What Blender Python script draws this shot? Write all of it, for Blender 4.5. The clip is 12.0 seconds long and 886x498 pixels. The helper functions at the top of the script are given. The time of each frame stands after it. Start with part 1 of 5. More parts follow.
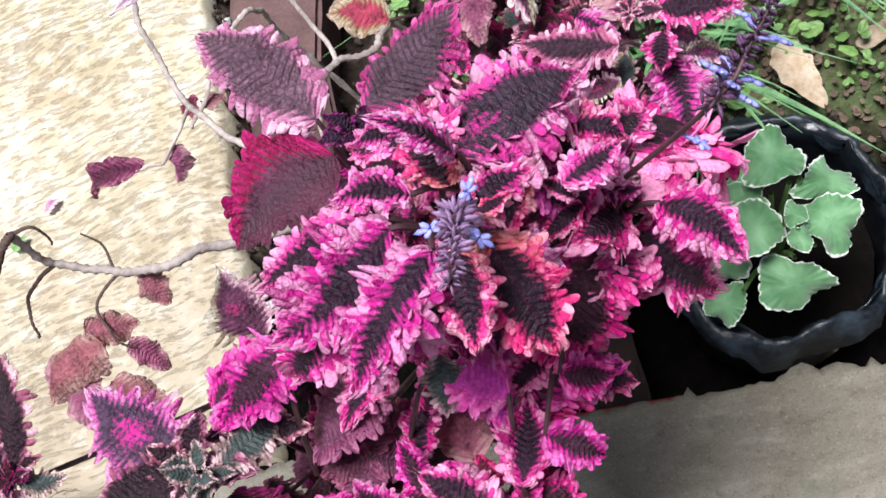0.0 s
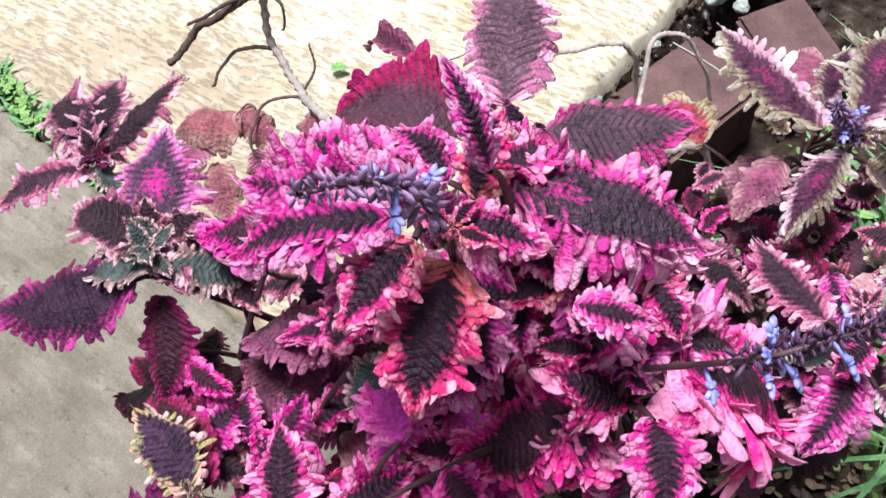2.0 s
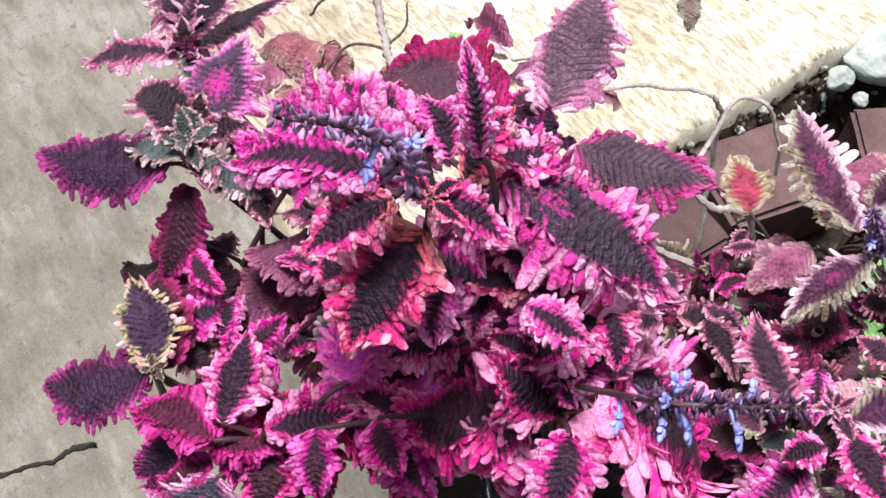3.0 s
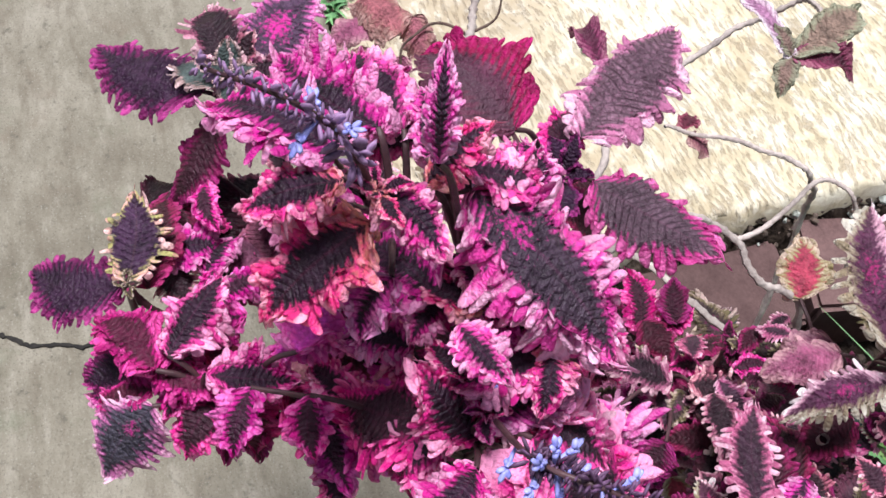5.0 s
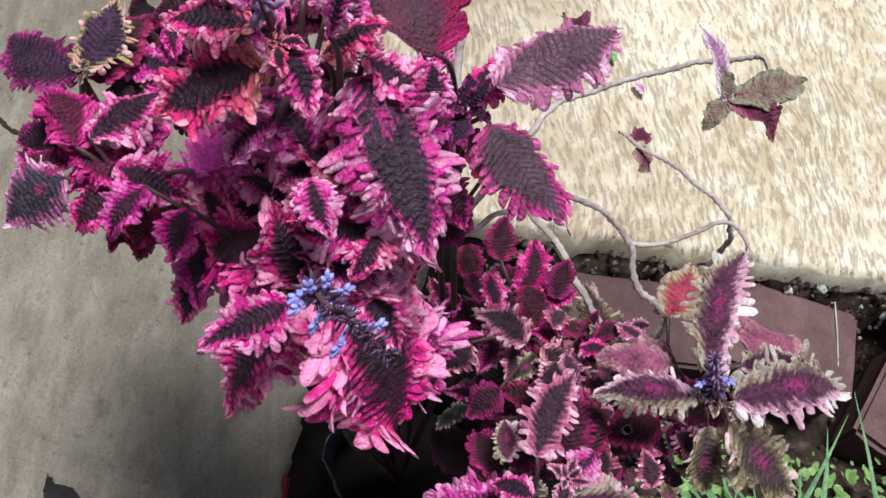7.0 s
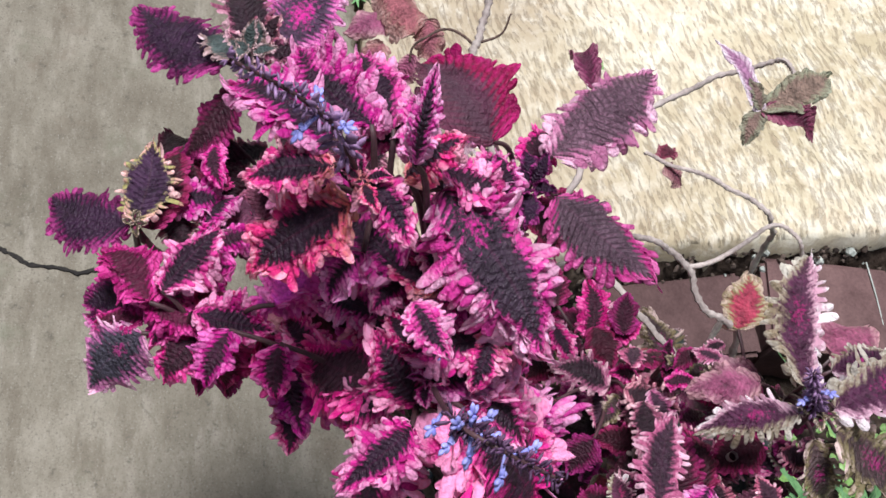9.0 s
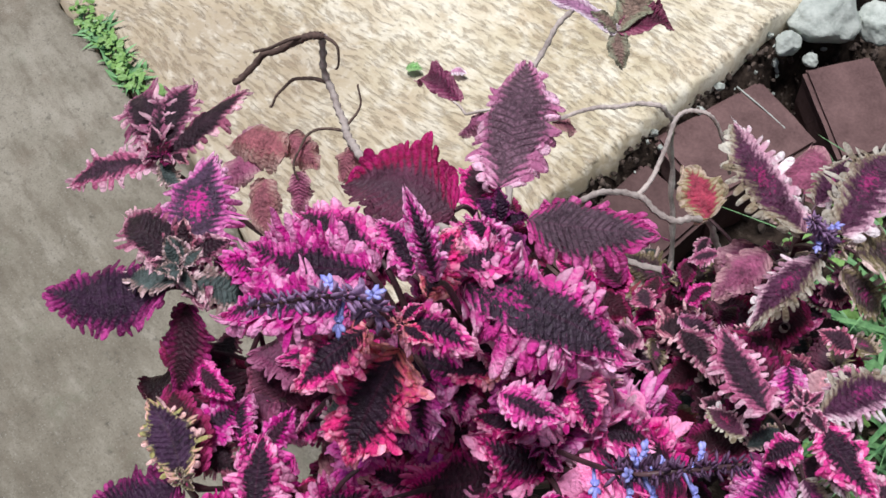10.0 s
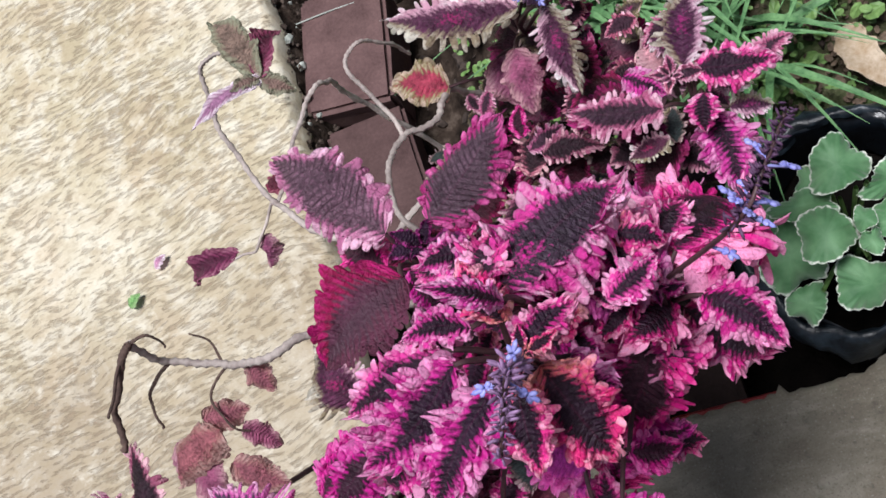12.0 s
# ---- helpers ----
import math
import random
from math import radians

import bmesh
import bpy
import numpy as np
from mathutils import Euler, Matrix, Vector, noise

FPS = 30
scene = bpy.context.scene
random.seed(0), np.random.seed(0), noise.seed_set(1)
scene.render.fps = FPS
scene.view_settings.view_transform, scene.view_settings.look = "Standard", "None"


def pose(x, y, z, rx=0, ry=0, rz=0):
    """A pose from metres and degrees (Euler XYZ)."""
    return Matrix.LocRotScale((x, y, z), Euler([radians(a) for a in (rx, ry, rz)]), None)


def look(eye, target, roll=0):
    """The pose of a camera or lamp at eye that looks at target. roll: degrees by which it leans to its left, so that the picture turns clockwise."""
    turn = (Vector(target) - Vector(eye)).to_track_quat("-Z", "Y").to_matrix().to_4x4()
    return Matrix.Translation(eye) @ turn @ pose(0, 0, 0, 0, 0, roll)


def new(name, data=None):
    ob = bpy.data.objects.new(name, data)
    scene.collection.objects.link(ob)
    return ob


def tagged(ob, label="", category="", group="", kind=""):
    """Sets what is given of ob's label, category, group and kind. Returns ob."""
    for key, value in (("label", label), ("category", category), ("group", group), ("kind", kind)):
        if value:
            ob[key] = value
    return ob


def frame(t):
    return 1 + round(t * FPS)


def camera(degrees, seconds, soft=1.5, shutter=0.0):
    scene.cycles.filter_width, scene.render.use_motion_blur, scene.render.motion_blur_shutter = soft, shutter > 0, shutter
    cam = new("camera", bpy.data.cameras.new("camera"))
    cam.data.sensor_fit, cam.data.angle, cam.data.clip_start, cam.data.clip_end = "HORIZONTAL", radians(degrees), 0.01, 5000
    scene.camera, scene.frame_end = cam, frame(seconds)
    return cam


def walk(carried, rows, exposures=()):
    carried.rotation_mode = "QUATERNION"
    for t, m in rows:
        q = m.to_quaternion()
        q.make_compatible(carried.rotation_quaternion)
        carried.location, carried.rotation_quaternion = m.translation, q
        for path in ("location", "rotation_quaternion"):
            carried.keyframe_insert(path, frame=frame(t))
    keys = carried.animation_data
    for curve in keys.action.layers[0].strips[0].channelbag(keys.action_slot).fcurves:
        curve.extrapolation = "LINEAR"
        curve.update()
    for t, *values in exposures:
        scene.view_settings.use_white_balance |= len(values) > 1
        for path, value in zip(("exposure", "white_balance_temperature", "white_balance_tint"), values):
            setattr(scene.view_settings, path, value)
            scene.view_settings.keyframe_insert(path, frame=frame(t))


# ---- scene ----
cam = camera(43.0, 12.0, soft=1.6)
PATH = [
    (0, pose(0.0331, -0.1421, 1.1276, 19.55, 12.59, -10.90)),
    (0.5, pose(0.0676, -0.1695, 1.1153, 24.97, 10.27, 3.16)),
    (1, pose(0.0839, -0.1612, 1.1008, 27.54, 9.80, 15.56)),
    (1.5, pose(0.1131, -0.1447, 1.0786, 28.05, 5.88, 25.34)),
    (2, pose(0.1409, -0.1203, 1.0569, 32.28, 4.64, 40.83)),
    (2.5, pose(0.1525, -0.1044, 1.0705, 30.68, 2.37, 53.07)),
    (3, pose(0.1827, -0.1012, 1.0755, 32.06, -1.33, 58.41)),
    (3.2, pose(0.1883, -0.1075, 1.0728, 32.46, -1.44, 60.05)),
    (4.8, pose(0.1944, -0.0433, 1.0631, 31.20, -3.45, 75.90)),
    (5, pose(0.1966, -0.0325, 1.0684, 30.55, -3.81, 75.18)),
    (5.5, pose(0.2049, -0.0244, 1.0909, 29.87, -6.22, 73.98)),
    (6, pose(0.2302, -0.0125, 1.1166, 30.70, -6.17, 76.25)),
    (6.5, pose(0.2704, 0.0253, 1.1375, 31.17, -8.90, 83.55)),
    (7, pose(0.2731, 0.0215, 1.1277, 26.41, -13.01, 93.61)),
    (7.2, pose(0.2765, 0.0345, 1.1240, 25.89, -13.85, 97.09)),
    (8.8, pose(0.2335, 0.0011, 1.1353, 27.42, -9.94, 86.28)),
    (9, pose(0.2310, -0.0334, 1.1324, 28.92, -8.41, 82.74)),
    (9.5, pose(0.2041, -0.0544, 1.1545, 32.08, -2.25, 67.10)),
    (10, pose(0.1780, -0.0768, 1.1501, 30.82, 3.80, 50.33)),
    (10.5, pose(0.1476, -0.1024, 1.1650, 27.83, 10.25, 35.39)),
    (11, pose(0.1347, -0.1109, 1.1766, 25.07, 11.62, 22.13)),
    (11.5, pose(0.1047, -0.1197, 1.1907, 20.85, 17.37, -0.00)),
    (12, pose(0.0836, -0.0972, 1.1928, 16.21, 19.51, -15.31)),
]
walk(cam, PATH, [(0, 0.50, 5850, 13), (0.5, 0.46, 5850, 13), (1.0, 0.48, 5850, 13), (2.0, 0.64, 5850, 13), (2.5, 0.72, 5850, 13), (3.2, 0.66, 5850, 13), (5, 0.54, 5850, 13), (6.5, 0.21, 5850, 13), (7.2, 0.15, 5850, 13), (9, 0.26, 5850, 13), (10, 0.06, 5850, 13), (10.5, 0.07, 5850, 13), (12, 0.01, 5850, 13)])


# ---- world and light ----
world = bpy.data.worlds.new("sky")
scene.world = world
world.use_nodes = True
wn = world.node_tree.nodes
sky = wn.new("ShaderNodeTexSky")
sky.sky_type, sky.sun_disc = "NISHITA", False
sky.sun_elevation, sky.sun_rotation = radians(82.0), radians(-90.0)
haze = wn.new("ShaderNodeHueSaturation")
haze.inputs["Saturation"].default_value = 0.4
world.node_tree.links.new(sky.outputs[0], haze.inputs["Color"])
world.node_tree.links.new(haze.outputs[0], wn["Background"].inputs[0])
wn["Background"].inputs[1].default_value = 0.041
sun = new("sun", bpy.data.lights.new("sun", "SUN"))
sun.data.energy, sun.data.angle, sun.data.color = 4.35, radians(20), (1.0, 0.95, 0.87)
sun.matrix_world = look((-0.45, 0.0, 3.2), (0, 0, 0))


# ---- materials ----
def graph(name):
    m = bpy.data.materials.new(name)
    m.use_nodes = True
    nt = m.node_tree
    b = nt.nodes["Principled BSDF"]
    return m, nt, b


def node(nt, kind, **inputs):
    n = nt.nodes.new(kind)
    for k, v in inputs.items():
        n.inputs[k.replace("_", " ")].default_value = v
    return n


def ramp(nt, src, stops):
    r = nt.nodes.new("ShaderNodeValToRGB")
    el = r.color_ramp.elements
    while len(el) < len(stops):
        el.new(0.5)
    for e, (p, c) in zip(el, stops):
        e.position, e.color = p, (*c, 1)
    nt.links.new(src, r.inputs[0])
    return r.outputs[0]


def mix(nt, fac, a, b, mode="MIX"):
    m = nt.nodes.new("ShaderNodeMix")
    m.data_type, m.blend_type = "RGBA", mode
    for s, v in ((m.inputs[0], fac), (m.inputs[6], a), (m.inputs[7], b)):
        if isinstance(v, (int, float)):
            s.default_value = v
        elif isinstance(v, tuple):
            s.default_value = (*v, 1)
        else:
            nt.links.new(v, s)
    return m.outputs[2]


def calc(nt, op, a, b=0.0, clamp=False):
    m = nt.nodes.new("ShaderNodeMath")
    m.operation, m.use_clamp = op, clamp
    for s, v in zip(m.inputs, (a, b)):
        if isinstance(v, (int, float)):
            s.default_value = v
        else:
            nt.links.new(v, s)
    return m.outputs[0]


def noise_tex(nt, coord, scale, detail=4, rough=0.55, stretch=(1, 1, 1)):
    mp = nt.nodes.new("ShaderNodeMapping")
    mp.inputs["Scale"].default_value = stretch
    nt.links.new(coord, mp.inputs[0])
    n = node(nt, "ShaderNodeTexNoise", Scale=scale, Detail=detail, Roughness=rough)
    nt.links.new(mp.outputs[0], n.inputs["Vector"])
    return n.outputs["Fac"]


def bump(nt, b, height, strength, distance=0.002):
    n = node(nt, "ShaderNodeBump", Strength=strength, Distance=distance)
    nt.links.new(height, n.inputs["Height"])
    nt.links.new(n.outputs[0], b.inputs["Normal"])


def coord(nt, which="Object"):
    return nt.nodes.new("ShaderNodeTexCoord").outputs[which]


def rough_mat(name, dark, light, scale, roughness=0.85, bump_scale=60, bump_amount=0.5, spread=(0.3, 0.7), stretch=(1, 1, 1), metal=0.0):
    """A mottled surface: coarse stains under fine grain, with the grain in relief."""
    m, nt, b = graph(name)
    c = coord(nt)
    a = noise_tex(nt, c, scale, 5, 0.6, stretch)
    g = noise_tex(nt, c, bump_scale, 3, 0.6, stretch)
    f = calc(nt, "ADD", calc(nt, "MULTIPLY", a, 0.65), calc(nt, "MULTIPLY", g, 0.35))
    col = ramp(nt, f, [(spread[0], dark), (spread[1], light)])
    rnd = nt.nodes.new("ShaderNodeObjectInfo").outputs["Random"]
    hsv = node(nt, "ShaderNodeHueSaturation")
    nt.links.new(col, hsv.inputs["Color"])
    nt.links.new(calc(nt, "ADD", calc(nt, "MULTIPLY", rnd, 0.4), 0.8), hsv.inputs["Value"])
    nt.links.new(hsv.outputs[0], b.inputs["Base Color"])
    b.inputs["Roughness"].default_value, b.inputs["Metallic"].default_value = roughness, metal
    bump(nt, b, g, bump_amount)
    return m


def leaf_mat(name, centre, inner, edge, width=0.5, teeth=0.14, ring=None, heart=None, heart_at=0.45, heart_size=0.40, half=None, far_side=None, gloss=0.44, quilt=0.22, base=None, comb=0.75):
    """A coleus blade: dark centre that runs out between the fingers of a bright margin, palest at their tips."""
    m, nt, b = graph(name)
    uv = nt.nodes.new("ShaderNodeUVMap")
    uv.uv_map = "UVMap"
    sep = nt.nodes.new("ShaderNodeSeparateXYZ")
    nt.links.new(uv.outputs[0], sep.inputs[0])
    u, v = sep.outputs[0], sep.outputs[1]
    cuv = nt.nodes.new("ShaderNodeUVMap")
    cuv.uv_map = "Comb"
    csep = nt.nodes.new("ShaderNodeSeparateXYZ")
    nt.links.new(cuv.outputs[0], csep.inputs[0])
    k, own = csep.outputs[0], csep.outputs[1]
    d = calc(nt, "ABSOLUTE", calc(nt, "SUBTRACT", calc(nt, "MULTIPLY", v, 2.0), 1.0))
    oc = coord(nt)
    rnd = nt.nodes.new("ShaderNodeObjectInfo").outputs["Random"]
    n0, n1, n2 = noise_tex(nt, oc, 34, 2, 0.5), noise_tex(nt, oc, 90, 3, 0.6), noise_tex(nt, oc, 420, 3, 0.6)
    # streaks that run out from the midrib, uneven from leaf to leaf
    fan = nt.nodes.new("ShaderNodeCombineXYZ")
    nt.links.new(calc(nt, "MULTIPLY", calc(nt, "SUBTRACT", u, calc(nt, "MULTIPLY", d, 0.14)), 34.0), fan.inputs[0])
    nt.links.new(calc(nt, "MULTIPLY", v, 7.0), fan.inputs[1])
    nt.links.new(calc(nt, "MULTIPLY", rnd, 40.0), fan.inputs[2])
    streak = noise_tex(nt, fan.outputs[0], 1.0, 3, 0.6)
    ridge = calc(nt, "ABSOLUTE", calc(nt, "SINE", calc(nt, "MULTIPLY", k, math.pi)))
    gap = calc(nt, "MULTIPLY", calc(nt, "SUBTRACT", 1.0, calc(nt, "POWER", ridge, 0.8), True), calc(nt, "MULTIPLY", n2, 1.7), True)
    vein = calc(nt, "MULTIPLY", calc(nt, "POWER", calc(nt, "SUBTRACT", 1.0, ridge, True), 1.6), calc(nt, "SUBTRACT", calc(nt, "MULTIPLY", n0, 2.4), 0.55, True), True)
    body = calc(nt, "SINE", calc(nt, "MULTIPLY", calc(nt, "POWER", u, 0.8), 3.05))
    lim = calc(nt, "MULTIPLY", body, calc(nt, "ADD", calc(nt, "MULTIPLY", rnd, 0.18), width - 0.10))
    lim = calc(nt, "ADD", lim, calc(nt, "MULTIPLY", gap, teeth * 1.1))
    lim = calc(nt, "ADD", lim, calc(nt, "MULTIPLY", calc(nt, "SUBTRACT", streak, 0.5), 0.6))
    lim = calc(nt, "ADD", lim, calc(nt, "MULTIPLY", calc(nt, "SUBTRACT", n0, 0.5), 0.7))
    lim = calc(nt, "ADD", lim, calc(nt, "MULTIPLY", calc(nt, "SUBTRACT", n1, 0.5), 0.36))
    lim = calc(nt, "ADD", lim, calc(nt, "MULTIPLY", calc(nt, "SUBTRACT", n2, 0.5), 0.34))
    past = calc(nt, "SUBTRACT", d, lim)
    f = calc(nt, "ADD", calc(nt, "MULTIPLY", past, 4.2), 0.42, True)
    patch = noise_tex(nt, oc, 150, 4, 0.65)
    rim = calc(nt, "ADD", calc(nt, "MULTIPLY", past, 1.45), calc(nt, "ADD", calc(nt, "MULTIPLY", calc(nt, "SUBTRACT", patch, 0.5), 1.7), calc(nt, "MULTIPLY", calc(nt, "SUBTRACT", own, 0.5), 1.3)), True)
    if ring:
        margin = ramp(nt, rim, [(0.02, ring), (0.30, inner), (0.90, edge)])
    else:
        margin = ramp(nt, rim, [(0.16, inner), (0.92, edge)])
    if base:
        bf = calc(nt, "SUBTRACT", calc(nt, "ADD", 0.55, calc(nt, "MULTIPLY", calc(nt, "SUBTRACT", n2, 0.5), 1.6)), calc(nt, "MULTIPLY", u, 1.5), True)
        margin = mix(nt, bf, margin, base)
    if far_side:
        across = calc(nt, "ADD", v, calc(nt, "MULTIPLY", calc(nt, "SUBTRACT", n1, 0.5), 0.3))
        pick = ramp(nt, across, [(0.46, (0, 0, 0)), (0.58, (0.9, 0.9, 0.9))])
        margin = mix(nt, pick, margin, mix(nt, rim, far_side, tuple(min(1, 0.35 + c) for c in far_side)))
    dark = mix(nt, ramp(nt, calc(nt, "ADD", calc(nt, "MULTIPLY", n1, 0.5), calc(nt, "MULTIPLY", n2, 0.5)), [(0.36, (0, 0, 0)), (0.66, (1, 1, 1))]), tuple(c * 0.6 for c in centre), tuple(min(1, c * 2.2 + 0.004) for c in centre))
    if heart:
        lengthwise = calc(nt, "MULTIPLY", calc(nt, "SUBTRACT", u, heart_at), 1.7)
        oval = calc(nt, "POWER", calc(nt, "ADD", calc(nt, "MULTIPLY", d, d), calc(nt, "MULTIPLY", lengthwise, lengthwise)), 0.5)
        hf = calc(nt, "MULTIPLY", calc(nt, "SUBTRACT", calc(nt, "ADD", heart_size, calc(nt, "MULTIPLY", calc(nt, "SUBTRACT", n2, 0.5), 1.2)), oval), 4.0, True)
        dark = mix(nt, hf, dark, heart)
    # puckered blade: sunk veins between raised cells
    cells = node(nt, "ShaderNodeTexVoronoi", Scale=240.0)
    cells.feature = "DISTANCE_TO_EDGE"
    nt.links.new(oc, cells.inputs["Vector"])
    net = calc(nt, "SUBTRACT", 1.0, calc(nt, "MULTIPLY", cells.outputs["Distance"], 5.0), True)
    rib = calc(nt, "MULTIPLY", vein, 0.5)
    seam = calc(nt, "MAXIMUM", calc(nt, "MULTIPLY", net, 0.22), calc(nt, "MULTIPLY", rib, calc(nt, "ADD", 0.3, n1)))
    dark = mix(nt, calc(nt, "MULTIPLY", seam, quilt * 2.0, True), dark, tuple(c * 0.5 for c in centre))
    margin = mix(nt, calc(nt, "MULTIPLY", calc(nt, "POWER", gap, 1.3), comb), margin, tuple(0.3 * a + 0.7 * c for a, c in zip(inner, centre)))
    col = mix(nt, f, dark, margin)
    if half:
        across = calc(nt, "ADD", v, calc(nt, "MULTIPLY", calc(nt, "SUBTRACT", n1, 0.5), 0.12))
        col = mix(nt, ramp(nt, across, [(0.44, (0, 0, 0)), (0.52, (0.85, 0.85, 0.85))]), col, half)
    midrib = calc(nt, "SUBTRACT", 1.0, calc(nt, "MULTIPLY", d, 24.0), True)
    col = mix(nt, calc(nt, "MULTIPLY", midrib, 0.07), col, tuple(0.5 * x + 0.3 * y for x, y in zip(inner, centre)))
    hsv = node(nt, "ShaderNodeHueSaturation")
    nt.links.new(col, hsv.inputs["Color"])
    shade = calc(nt, "FRACT", calc(nt, "MULTIPLY", own, 7.3))
    nt.links.new(calc(nt, "ADD", calc(nt, "MULTIPLY", shade, 0.40), calc(nt, "ADD", calc(nt, "MULTIPLY", n1, 0.5), calc(nt, "ADD", calc(nt, "MULTIPLY", rnd, 0.3), 0.50))), hsv.inputs["Value"])
    nt.links.new(calc(nt, "ADD", calc(nt, "MULTIPLY", rnd, 0.03), 0.482), hsv.inputs["Hue"])
    hsv.inputs["Saturation"].default_value = 1.0
    nt.links.new(hsv.outputs[0], b.inputs["Base Color"])
    b.inputs["Roughness"].default_value = gloss
    b.inputs["Specular IOR Level"].default_value = 0.32
    bump(nt, b, calc(nt, "SUBTRACT", calc(nt, "ADD", calc(nt, "MULTIPLY", n2, 1.2), calc(nt, "ADD", calc(nt, "MULTIPLY", patch, 1.5), calc(nt, "MULTIPLY", calc(nt, "MULTIPLY", ridge, streak), 0.26))), calc(nt, "MULTIPLY", seam, 0.8)), 0.9, 0.002)
    tr = nt.nodes.new("ShaderNodeBsdfTranslucent")
    nt.links.new(hsv.outputs[0], tr.inputs[0])
    ms = nt.nodes.new("ShaderNodeMixShader")
    ms.inputs[0].default_value = 0.16
    nt.links.new(b.outputs[0], ms.inputs[1])
    nt.links.new(tr.outputs[0], ms.inputs[2])
    nt.links.new(ms.outputs[0], nt.nodes["Material Output"].inputs[0])
    return m


